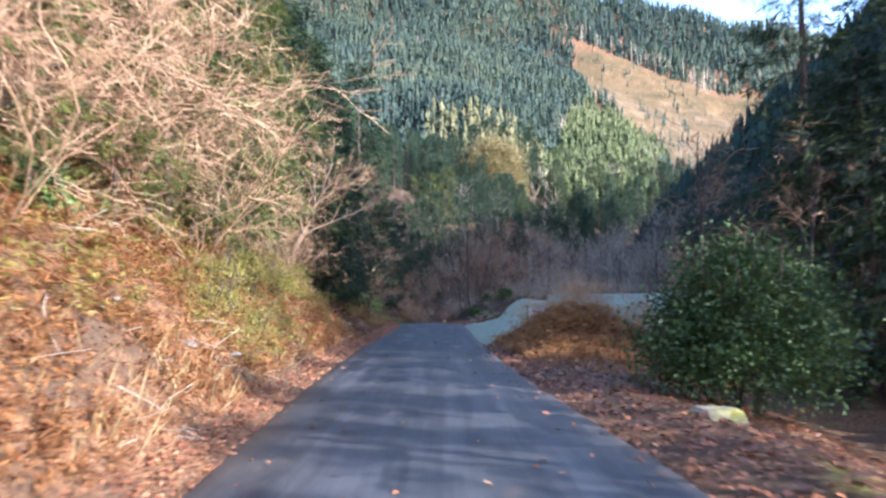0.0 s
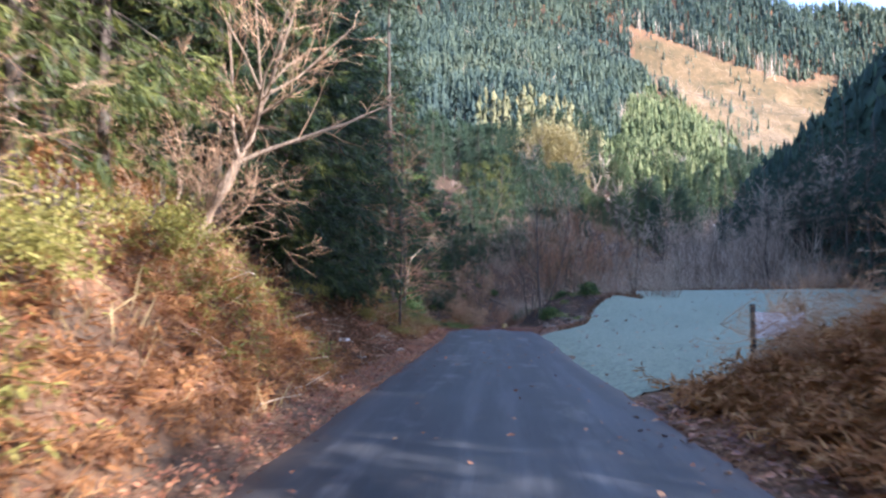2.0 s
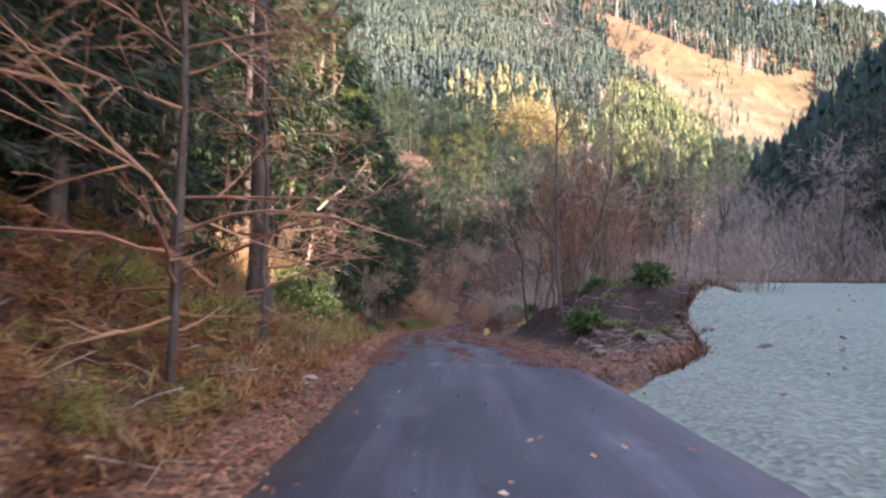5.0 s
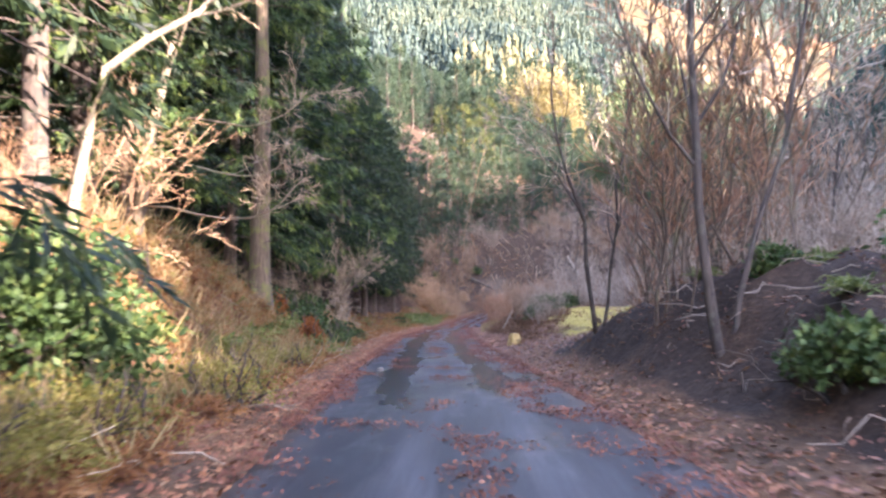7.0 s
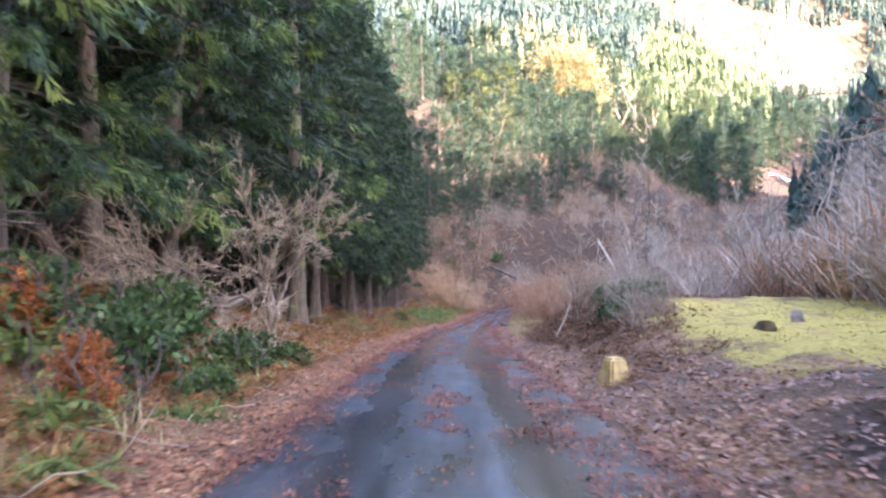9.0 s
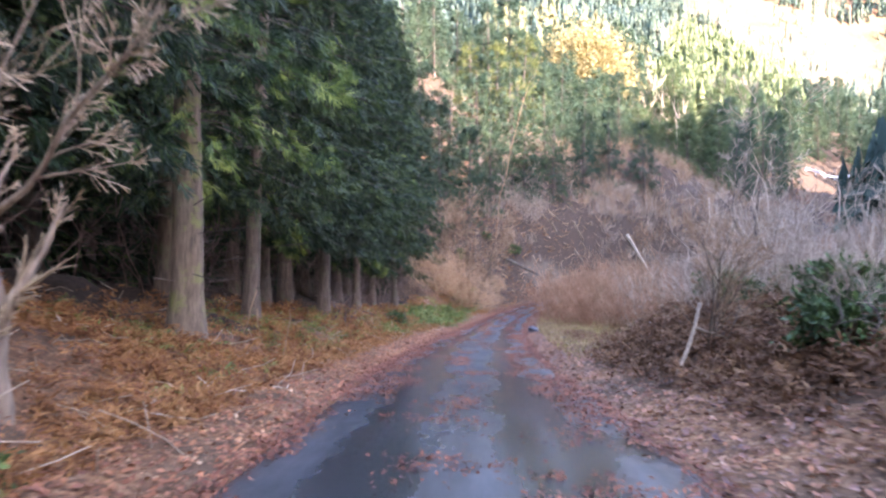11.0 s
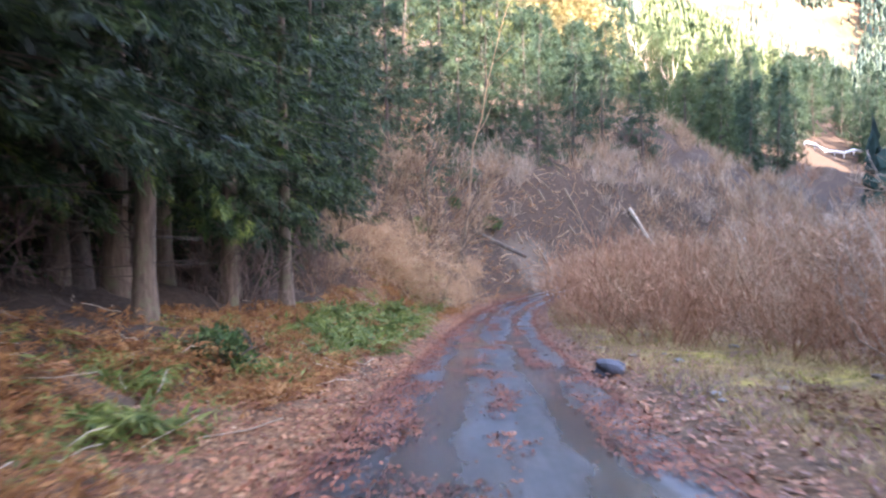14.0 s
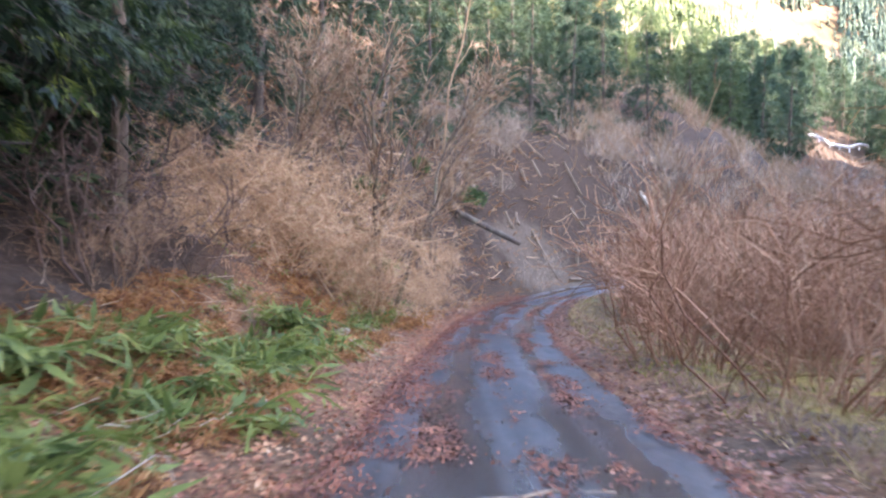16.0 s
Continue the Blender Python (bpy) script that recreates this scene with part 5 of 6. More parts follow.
    plant(u, [(-9.2 - 1.6 * rng.random(), y, 0.7 + 0.5 * rng.random()) for y in np.arange(62, 112, 2.6)] + [(-7.6, 84.4, 0.75), (-8.6, 98.0, 1.0), (-8.8, 106.5, 1.2), (-7.8, 108.0, 1.0)], rng)
    g = shrub(rng, "bare_shrub", "grey-brown leafless shrub beyond the lawn", M_TWIG_GREY, 16, 3.0, 0.35, 0.02, lv, 0.8)
    tagged(g, group="grey shrubs")
    spots = [(1.2 + 1.3 * rng.random(), 68 + 10 * rng.random(), 0.3 + 0.15 * rng.random()) for _ in range(9)] + [(3.2 + rng.random() * 9, 79 + rng.random() * 16, 0.7 + 0.4 * rng.random()) for _ in range(26)] + [(5.5 + rng.random() * 7, 55 + rng.random() * 8, 0.8) for _ in range(9)] + [(8.0 + rng.random() * 18, 69.5 + rng.random() * 3, 0.8 + 0.4 * rng.random()) for _ in range(26)]
    spots += [(-2 + 26 * rng.random(), 134 + 24 * rng.random(), 0.4 + 0.5 * rng.random()) for _ in range(60)]
    spots += [(-6 + 9 * rng.random(), 128.5 + 13 * rng.random(), 0.35 + 0.35 * rng.random()) for _ in range(26)]
    spots = [s for s in spots if s[1] < 100 or s[0] < 3 or s[1] - 129 - 0.3 * (s[0] + math.sqrt(s[0] ** 2 + 900)) > 2]
    plant(g, [s for s in spots if not (2 < s[0] < 12 and 76 < s[1] < 79 and s[0] < 4)], rng)


def leafy_bush(rng, name, label, mat, size, leaves, leaf, bark=None):
    """A rounded evergreen shrub: stems inside and leaves in clumps round an uneven outline."""
    bark = bark or M_BARK_DARK
    sx, sy, sz = size
    ob = thing(name, label, "bush")
    lv = grow(rng, *stems(rng, 7, sz * 0.85, 0.35, 0.04, 0.3), [(6, 0.45, 40, 0.15, 0.2, 5, 0.2)])
    tagged(part_mesh("stem_clump", wood(lv, (5, 4)).mesh("stem_clump", bark), ob), kind="stuff")
    n = max(leaves // 60, 5)
    d = rand_dirs(rng, n)
    d[:, 2] = np.abs(d[:, 2]) * 1.35 - 0.5
    r = 0.5 + 0.55 * rng.random(n)
    cl = d * r[:, None] * np.array([sx, sy, sz]) * 0.5
    cl[:, 2] += sz * 0.42
    P = np.repeat(cl, 60, 0) + rng.normal(size=(n * 60, 3)) * np.array([0.11, 0.11, 0.09]) * (sx + sz) / 2
    P[:, 2] = np.maximum(P[:, 2], 0.05)
    D = unit(rng.normal(size=P.shape) + np.repeat(d, 60, 0) * 0.8 + np.array([0, 0, 0.2]))
    h = Heap()
    h.add(*blades(P, D, sides_of(rng, D), leaf * (0.7 + 0.6 * rng.random(len(P))), leaf * 0.3 * (0.8 + 0.4 * rng.random(len(P))), 0.3))
    tagged(part_mesh("foliage", h.mesh("foliage", mat), ob), kind="stuff")
    return ob


def fern_clump(rng):
    ob = thing("fern_clump", "green fern clump at the foot of the bank", "fern")
    for i in range(22):
        b = np.array([[rng.normal() * 0.24, rng.normal() * 0.24, 0.0]])
        part_mesh("frond", frond_blades(rng, b, np.array([i * 2.4 + rng.normal() * 0.3]), 0.85, 13, True).mesh("frond", M_FERN), ob)
    return ob


def frond_blades(rng, b, a, length, pairs, rib=False, slim=0.09):
    n = len(b)
    out = np.stack([np.cos(a), np.sin(a), np.zeros(n)], -1)
    L = length * (0.6 + 0.8 * rng.random(n))
    rise = 0.55 + 0.6 * rng.random(n)
    s = (np.arange(pairs) + 0.8) / pairs
    sp = b[:, None] + out[:, None] * (L[:, None] * s * 0.75)[..., None]
    sp[..., 2] += L[:, None] * (rise[:, None] * s - (rise[:, None] * 0.75 + 0.1) * s ** 2)
    side = np.stack([-out[:, 1], out[:, 0], np.zeros(n)], -1)
    h = Heap()
    if rib:
        h.add(*ribbons(np.concatenate([b[:, None], sp], 1), np.full((n, pairs + 1), 0.008)))
    for sg in (-1, 1):
        P = sp.reshape(-1, 3)
        D = unit(np.repeat(side * sg, pairs, 0) * 0.8 + np.repeat(out, pairs, 0) * 0.4 + rng.normal(size=P.shape) * 0.4 + np.array([0, 0, -0.12]))
        S = unit(np.cross(D, rng.normal(size=P.shape) * 0.4 + np.array([0, 0, 1.0])))
        ll = (L[:, None] * (0.34 * (1.1 - s))[None]).reshape(-1)
        h.add(*blades(P, D, S, ll, ll * slim + 0.004))
    return h


def build_bushes():
    rng = np.random.default_rng(41)
    b = leafy_bush(rng, "evergreen_bush", "large glossy dark green evergreen bush by the road", M_HOLLY, (2.8, 2.6, 3.2), 24000, 0.09)
    plant(b, [(4.65, 10.6, 0.92, 0)], rng, tilt=0)
    b = leafy_bush(rng, "evergreen_bush", "dark green broadleaf bush on the roadside bank, partly standing in for cedar", M_HOLLY, (1.9, 1.8, 2.0), 6000, 0.11)
    # the three near y 27 to 31 stand in for low dark cedar foliage
    plant(b, [(-5.4, 48.0, 1.0, 0), (-5.6, 27.6, 0.75, 70), (-5.5, 30.6, 0.85, 160), (-6.3, 29.0, 0.9, 250)], rng, tilt=0)
    s = leafy_bush(rng, "small_bush", "small green broadleaf bush in the undergrowth", M_HOLLY, (1.1, 1.1, 0.8), 1400, 0.12)
    tagged(s, group="small bushes")
    plant(s, [(-4.9, 8.0, 0.8), (4.6, 50.4, 1.0), (2.3, 48.3, 0.9), (-5.2, 62.0, 0.7), (-6.6, 91.0, 0.8), (2.6, 49.0, 0.6), (-5.6, 121.5, 1.2), (-0.9, 130.6, 1.3), (-3.6, 127.8, 1.0), (2.2, 77.6, 0.9), (3.0, 79.2, 1.1), (1.9, 75.6, 0.7), (3.6, 77.2, 1.0), (3.3, 52.2, 0.7), (-6.2, 61.8, 1.2), (-6.6, 63.4, 1.3), (-5.9, 64.7, 1.0), (-5.55, 66.6, 0.7), (-6.9, 60.9, 1.1), (-7.3, 65.2, 1.2), (1.5, 71.2, 0.9), (2.1, 72.4, 1.1)], rng)
    f = fern_clump(rng)
    tagged(f, group="green undergrowth")
    plant(f, [(-5, 56.2, 0.9), (-5.6, 59.4, 1), (-6.2, 64.2, 1), (-5, 60.9, 0.7), (-5.3, 96, 1.26), (-5.2, 98.6, 1.4), (-5.1, 101, 1.4), (-5, 103.5, 1.4), (-5.7, 104.6, 1.54), (-5, 106.8, 1.4), (-5.9, 108.2, 1.54), (-4.9, 111.5, 1.26), (-4.3, 114.8, 0.9), (-5.6, 62.8, 0.8), (-5.2, 63.6, 0.5), (-5.9, 65.4, 0.9), (-6.2, 58.5, 0.9), (-5.4, 57.6, 0.8), (-6.4, 84, 0.9), (-6.2, 87.5, 0.9), (-6.1, 91.2, 1), (-5.9, 94.2, 1), (-6.3, 96.6, 1.54), (-6, 99, 1.54), (-5.8, 101.6, 1.54), (-6.6, 103.4, 1.68), (-5.9, 106, 1.4), (-5.2, 109.4, 1.12), (-4.6, 113.4, 1.12), (-4, 116.8, 0.7), (-6.9, 98, 1.54), (-7, 101, 1.54), (4.2, 52.5, 0.8), (3.3, 50, 0.6), (2.9, 47.6, 0.7), (3.4, 45.6, 0.8), (3, 54.2, 0.5), (2.4, 48.2, 0.5), (-5.1, 54.5, 0.8), (-5.6, 53.2, 1), (-5, 52.2, 0.9), (-5.8, 55.8, 1.1), (-4.8, 58.2, 0.8), (-5.9, 51.2, 0.9), (-4.6, 50.8, 0.7), (-6.6, 60.4, 1), (-7.1, 89.4, 0.9), (-4.8, 117.5, 1.4)], rng)
    y = leafy_bush(rng, "yellow_bush", "yellow-green leafy weeds on the sunny bank", M_YELLOWGREEN, (1.7, 1.7, 0.9), 1900, 0.06)
    tagged(y, group="yellow-green weeds")
    plant(y, [(-3.9, 11.6, 0.7), (-4.4, 13.2, 0.9), (-4.6, 15.4, 1.0), (-4.2, 17.0, 0.8), (-5.0, 18.4, 0.9), (-4.9, 20.6, 0.9), (-3.6, 12.6, 0.6), (-4.2, 49.8, 0.8), (-4.4, 47.2, 0.8), (-5.0, 37.5, 0.7), (-4.6, 39.8, 0.7), (-4.0, 35.0, 0.5), (-5.2, 52.8, 0.8), (-4.6, 54.0, 0.6), (-4.3, 46.0, 0.7), (-4.8, 33.5, 0.6), (-4.7, 27.0, 0.7), (-5.4, 14.2, 1.0), (-4.4, 44.5, 0.7)] + [(-3.7 - 1.9 * rng.random(), 11.5 + 11 * rng.random(), 0.45 + 0.4 * rng.random()) for _ in range(9)], rng)
    # rust-red dead little conifer
    r = leafy_bush(rng, "dead_bush", "rust-red dead upright little conifer at the verge", M_RUST, (0.36, 0.34, 1.5), 2400, 0.08)
    plant(r, [(-5.6, 60.0, 0.8, 0), (-5.25, 59.7, 0.5, 100), (-6.6, 60.6, 0.75, 60)], rng, tilt=2)
    # golden tree on the mountain
    g = leafy_bush(rng, "golden_tree", "broad golden-leaved autumn tree on the slope", M_GOLD, (14, 13, 17), 26000, 0.6, M_BARK)
    tagged(g, category="tree")
    plant(g, [(15.2, 206.0, 1.1, 0), (20.5, 203.0, 0.6, 90), (8.5, 208.0, 0.65, 200)], rng, tilt=0)


# ---------------------------------------------------------------- ground cover
def verge_points(rng, n, y0, y1, side, d0, d1, power=1.0):
    y = y0 + (y1 - y0) * rng.random(n)
    d = d0 + (d1 - d0) * rng.random(n) ** power
    x = road_x(y) + side * (road_w(y) + d)
    return x, y, d


def leaf_stuff(rng, name, label, x, y, size, mat, lift=0.02, on_road=False, base=0.0):
    n = len(x)
    z = (road_z(y) + 0.035 if on_road else ground(x, y) + base) + lift * rng.random(n)
    P = np.stack([x, y, z], -1)
    a = rng.random(n) * 6.283
    D = unit(np.stack([np.cos(a), np.sin(a), rng.normal(size=n) * 0.25], -1))
    up = unit(rng.normal(size=(n, 3)) * 0.28 + np.array([0, 0, 1]))
    S = unit(np.cross(D, up))
    h = Heap()
    h.add(*blades(P, D, S, size * (0.6 + 0.8 * rng.random(n)), size * 0.32 * (0.7 + 0.6 * rng.random(n)), 0.25))
    return thing(name, label, "leaves", kind="stuff", data=h.mesh(name, mat))


def fronds(rng, name, label, x, y, length, mat, pairs=9, category="ferns"):
    """Arching fern fronds with paired leaflets."""
    b = np.stack([x, y, ground(x, y) - 0.02], -1)
    h = frond_blades(rng, b, rng.random(len(x)) * 6.283, length, pairs, slim=0.6 / pairs)
    return thing(name, label, category, kind="stuff", data=h.mesh(name, mat))


def grass(rng, name, label, x, y, length, mat, wide=0.008):
    n = len(x)
    P = np.stack([x, y, ground(x, y) - 0.02], -1)
    D = unit(rng.normal(size=(n, 3)) * np.array([0.5, 0.5, 0.15]) + np.array([0, 0, 0.75]))
    h = Heap()
    h.add(*blades(P, D, sides_of(rng, D), length * (0.5 + rng.random(n)), wide * (0.7 + 0.8 * rng.random(n))))
    return thing(name, label, "grass", kind="stuff", data=h.mesh(name, mat))


def clumped(rng, x, y, size, seed, keep):
    f = lumps(x, y, size, seed)
    return (f + rng.normal(size=len(x)) * 0.35) > keep


def build_cover():
    rng = np.random.default_rng(53)
    # fallen leaves along both verges
    x, y, d = verge_points(rng, 120000, -2, 128, -1, -0.4, 4.2, 1.6)
    leaf_stuff(rng, "leaf_litter", "brown fallen leaves along the left verge", x, y, 0.065, M_LITTER, 0.05)
    x, y, d = verge_points(rng, 72000, 0, 128, 1, -0.6, 3.8, 1.4)
    k = ~((y > 21.5) & (y < 40)) & ~((y > 90) & (d < -0.2)) & ~((y > 62.5) & (y < 78) & (d > 2.0 + 0.6 * rng.random(len(d)))) & ~((y > 74) & (d > 0.3 + 0.9 * rng.random(len(d)) + 0.5 * rng.random(len(d)) ** 4 * 4))
    k &= ~((y > 44) & (y < 58.5) & (d > 0.55 + 0.5 * rng.random(len(d))))
    leaf_stuff(rng, "leaf_litter", "damp red-brown leaves along the right verge", x[k], y[k], 0.085, M_LITTER_RED, 0.06)
    # leaves lying in drifts on the asphalt
    n = 240000
    y = 42 + 86 * rng.random(n)
    s = rng.random(n) * 2 - 1
    drift = np.exp(-(s / 0.2) ** 2) * 0.5 + 0.4 * np.exp(-((s - 0.62) / 0.14) ** 2) + np.exp(-((np.abs(s) - 1) / 0.22) ** 2) * 0.9 + 0.7 * np.exp(-((s + 1) / 0.4) ** 2) * ease(y, 68, 78) + 0.6 * np.exp(-((s - 0.42) / 0.09) ** 2) * ease(y, 90, 97) - 0.5 * np.exp(-((s - 0.75) / 0.16) ** 2) * ease(y, 90, 97)
    k = (lumps(s * 2.2, y * 0.8, 2.2, 61) * 0.5 + lumps(s * 2.2, y, 0.6, 62) * 0.2 + drift + rng.normal(size=n) * 0.16) > 0.57
    y, s = y[k], s[k]
    leaf_stuff(rng, "road_leaves", "wet red-brown leaf drifts on the asphalt", road_x(y) + s * road_w(y), y, 0.048, M_LITTER_WET, 0.012, True)
    n = 260
    y = 1 + 42 * rng.random(n)
    s = rng.random(n) * 2 - 1
    leaf_stuff(rng, "scattered_leaves", "single brown leaves scattered on the asphalt", road_x(y) + s * road_w(y), y, 0.08, M_LITTER, 0.01, True)
    n = 900
    y = 10 + 11 * rng.random(n)
    s = 1.02 - 0.55 * rng.random(n) ** 1.6
    k = lumps(s * 2.2, y, 1.1, 63) + rng.normal(size=n) * 0.2 > 0.35 + 1.6 * (1 - s)
    y, s = y[k], s[k]
    leaf_stuff(rng, "edge_leaves", "clusters of brown leaves at the asphalt's edge", road_x(y) + s * road_w(y), y, 0.08, M_LITTER_RED, 0.015, True)
    n = 420
    x, y = 2 + 22 * rng.random(n) ** 1.3, 22.5 + 40 * rng.random(n)
    k = (y < np.interp(x, LOT_X, LOT_Y) - 0.3) & (x > road_x(y) + road_w(y) + 0.5)
    leaf_stuff(rng, "lot_leaves", "scattered dead leaves and clods on the frosted gravel", x[k], y[k], 0.13, M_LITTER_RED, 0.03, base=0.095)
    # dead bracken
    x, y, d = verge_points(rng, 24000, 0, 58, -1, 0.6, 4.8, 1.1)
    k = clumped(rng, x, y, 4.0, 71, np.where(y < 26, -0.7, -0.3))
    x, y = x[k], y[k]
    # fronds beneath the overhanging cedars are darkened to paint the shade there
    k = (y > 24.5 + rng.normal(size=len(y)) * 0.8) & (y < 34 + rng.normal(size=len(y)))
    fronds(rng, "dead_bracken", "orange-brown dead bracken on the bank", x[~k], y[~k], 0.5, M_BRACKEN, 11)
    fronds(rng, "dark_bracken", "dead bracken darkened for the shade under the overhanging cedars", x[k], y[k], 0.42, M_BRACKEN_DARK, 7)
    x, y, d = verge_points(rng, 30000, 56, 116, -1, 0.9, 4.6, 1.2)
    k = clumped(rng, x, y, 4.0, 72, -0.15)
    fronds(rng, "dead_bracken", "rusty dead bracken under the cedars", x[k], y[k], 0.52, M_BRACKEN, 10)
    # heap of dead bracken and vines beside the lot
    n = 5200
    x, y = 3.8 + rng.normal(size=n) * 1.5, 18.2 + rng.normal(size=n) * 1.8
    k = (x > road_x(y) + road_w(y) + 0.5)
    fronds(rng, "bracken_heap", "heap of rust-brown dead bracken beside the lot", x[k], y[k], 0.6, M_BRACKEN, 11)
    x, y = 2.75 + rng.normal(size=700) * 0.4, 20.35 + rng.normal(size=700) * 0.25
    fronds(rng, "bracken_tuft", "tuft of brown dead bracken before the signboard", x, y, 0.75, M_BRACKEN, 7)
    x, y = 1.3 + rng.normal(size=900) * 0.7, 71.6 + rng.normal(size=900) * 0.9
    k = x > road_x(y) + road_w(y) + 1.1
    fronds(rng, "dark_bracken", "dark brown dead bracken on the right verge", x[k], y[k], 0.6, M_BRACKEN_DARK, 7)
    x, y = 0.7 + rng.normal(size=1900) * 0.8, 75.7 + rng.normal(size=1900) * 1.5
    k = x > road_x(y) + road_w(y) + 0.9
    fronds(rng, "dark_bracken", "dark brown dead bracken beside the road below the lawn", x[k], y[k], 0.5, M_BRACKEN_DARK, 7)
    x, y, d = verge_points(rng, 6500, 44, 58, -1, 1.0, 4.6, 0.9)
    grass(rng, "straw_grass", "tall pale dry grass on the bank", x, y, 0.6, M_STRAW, 0.007)
    # green ferns under the trees
    x, y, d = verge_points(rng, 3600, 52, 118, -1, 1.0, 4.4, 1.0)
    k = clumped(rng, x, y, 5.0, 73, np.where(y < 66, -0.3, 0.25))
    fronds(rng, "green_ferns", "green ferns at the foot of the cedars", x[k], y[k], 0.6, M_FERN)
    x, y, d = verge_points(rng, 9000, 2, 57, -1, 0.8, 4.6, 1.0)
    k = clumped(rng, x, y, 4.0, 74, np.where(y < 24, -0.5 + 0.55 * ease(y, 13, 18), 0.45)) & ~((y > 24.5) & (y < 34)) & ((y > 9) | (d > 1.6))
    fronds(rng, "yellow_ferns", "yellowing ferns on the sunny bank", x[k], y[k], 0.62, M_YELLOWGREEN)
    # dry grass
    x, y, d = verge_points(rng, 12000, 0, 60, -1, 0.5, 4.8, 1.2)
    k = clumped(rng, x, y, 3.0, 75, 0.2) & ~((y > 24.5) & (y < 34))
    grass(rng, "dry_grass", "straw-coloured dry grass on the bank", x[k], y[k], 0.42, M_STRAW)
    x, y, d = verge_points(rng, 22000, 74, 128, 1, 0.6, 5.5, 1.2)
    k = y > 79 + rng.normal(size=len(y)) * 1.2
    x, y = x[k], y[k]
    k = clumped(rng, x, y, 3.0, 76, -0.3)
    grass(rng, "dry_grass", "short dry grass on the right verge", x[k], y[k], 0.2, M_STRAW, 0.007)
    k = ~k
    grass(rng, "olive_grass", "short olive-green grass on the right verge", x[k], y[k], 0.12, M_YELLOWGREEN, 0.008)
    x = 2 + 26 * rng.random(3000)
    y = np.interp(x, LOT_X, LOT_Y) + 0.6 * rng.random(3000)
    grass(rng, "lot_grass", "dry brown grass fringing the lot", x, y, 0.32, M_BRACKEN_DARK, 0.012)
    n = 20000
    x, y = 1.0 + 12 * rng.random(n), 58.0 + 18.5 * rng.random(n)
    k = (rng.random(n) < moss_cover(x, y)) & (lumps(x, y, 1.4, 78) > -0.35)
    grass(rng, "moss_tufts", "yellow-green mossy turf on the lawn", x[k], y[k], 0.045, M_MOSS, 0.01)
    # mound between road and lot
    n = 3000
    x, y = 1.6 + 4.5 * rng.random(n), 42.5 + 20 * rng.random(n)
    k = (x > road_x(y) + road_w(y) + 0.8) & (y > np.interp(x, LOT_X, LOT_Y) + 0.5)
    leaf_stuff(rng, "mound_litter", "dry pale leaves and stalks on the mound", x[k], y[k], 0.07, M_LITTER_WET, 0.1)
    n = 1100
    x, y = 1.0 + 4.6 * rng.random(n), 44 + 16 * rng.random(n)
    k = (x > road_x(y) + road_w(y) + 1.0) & (y > np.interp(x, LOT_X, LOT_Y) + 0.5) & clumped(rng, x, y, 1.6, 79, 0.1)
    fronds(rng, "dark_bracken", "dark rotting bracken stalks on the mound", x[k], y[k], 0.34, M_BRACKEN_DARK, 7)
    # roots and dead sticks on the mound
    n = 320
    x, y = 1.8 + 4.0 * rng.random(n), 43.5 + 15 * rng.random(n)
    k = (y > np.interp(x, LOT_X, LOT_Y) + 0.6) & (x > road_x(y) + road_w(y) + 1.0)
    x, y = x[k], y[k]
    n = len(x)
    a = rng.random(n) * 6.283
    D = np.stack([np.cos(a), np.sin(a), rng.normal(size=n) * 0.2], -1)
    ln = 0.2 + 0.6 * rng.random(n)
    s = np.linspace(-0.5, 0.5, 4)
    path = np.stack([x, y, ground(x, y) + 0.05 + 0.15 * rng.random(n)], -1)[:, None] + D[:, None] * (ln[:, None] * s)[..., None] + rng.normal(size=(n, 4, 3)) * 0.05
    thing("mound_sticks", "grey dead sticks and roots on the dark mound", "twigs", kind="stuff", data=mesh_from("mound_sticks", *tubes(path, (0.003 + 0.008 * rng.random(n) ** 2)[:, None] * np.array([1.0, 0.9, 0.7, 0.4])[None], 4), M_TWIG_GREY))
    x, y = 0.2 + 5.5 * rng.random(5200) ** 1.5, 64 + 26 * rng.random(5200)
    k = (x > road_x(y) + road_w(y) + 0.9) & clumped(rng, x, y, 2.5, 77, 0.0) & ~((x > 2.2) & (y < 76))
    fronds(rng, "dead_bracken", "brown dead bracken below the lawn's edge", x[k], y[k], 0.45, M_BRACKEN_DARK, 7)
    # fallen twigs
    n = 900
    x, y, d = verge_points(rng, n, 0, 125, -1, 0.4, 5.0, 1.0)
    z = ground(x, y) + 0.03 + 0.12 * rng.random(n)
    a = rng.random(n) * 6.283
    D = np.stack([np.cos(a), np.sin(a), rng.normal(size=n) * 0.35], -1)
    ln = 0.3 + 0.7 * rng.random(n)
    s = np.linspace(-0.5, 0.5, 4)
    path = np.stack([x, y, z], -1)[:, None] + D[:, None] * (ln[:, None] * s)[..., None] + rng.normal(size=(n, 4, 3)) * 0.03
    thing("fallen_twigs", "pale fallen twigs and dry stalks on the bank", "twigs", kind="stuff", data=mesh_from("fallen_twigs", *tubes(path, np.full((n, 4), 0.006), 3), M_TWIG_PALE))


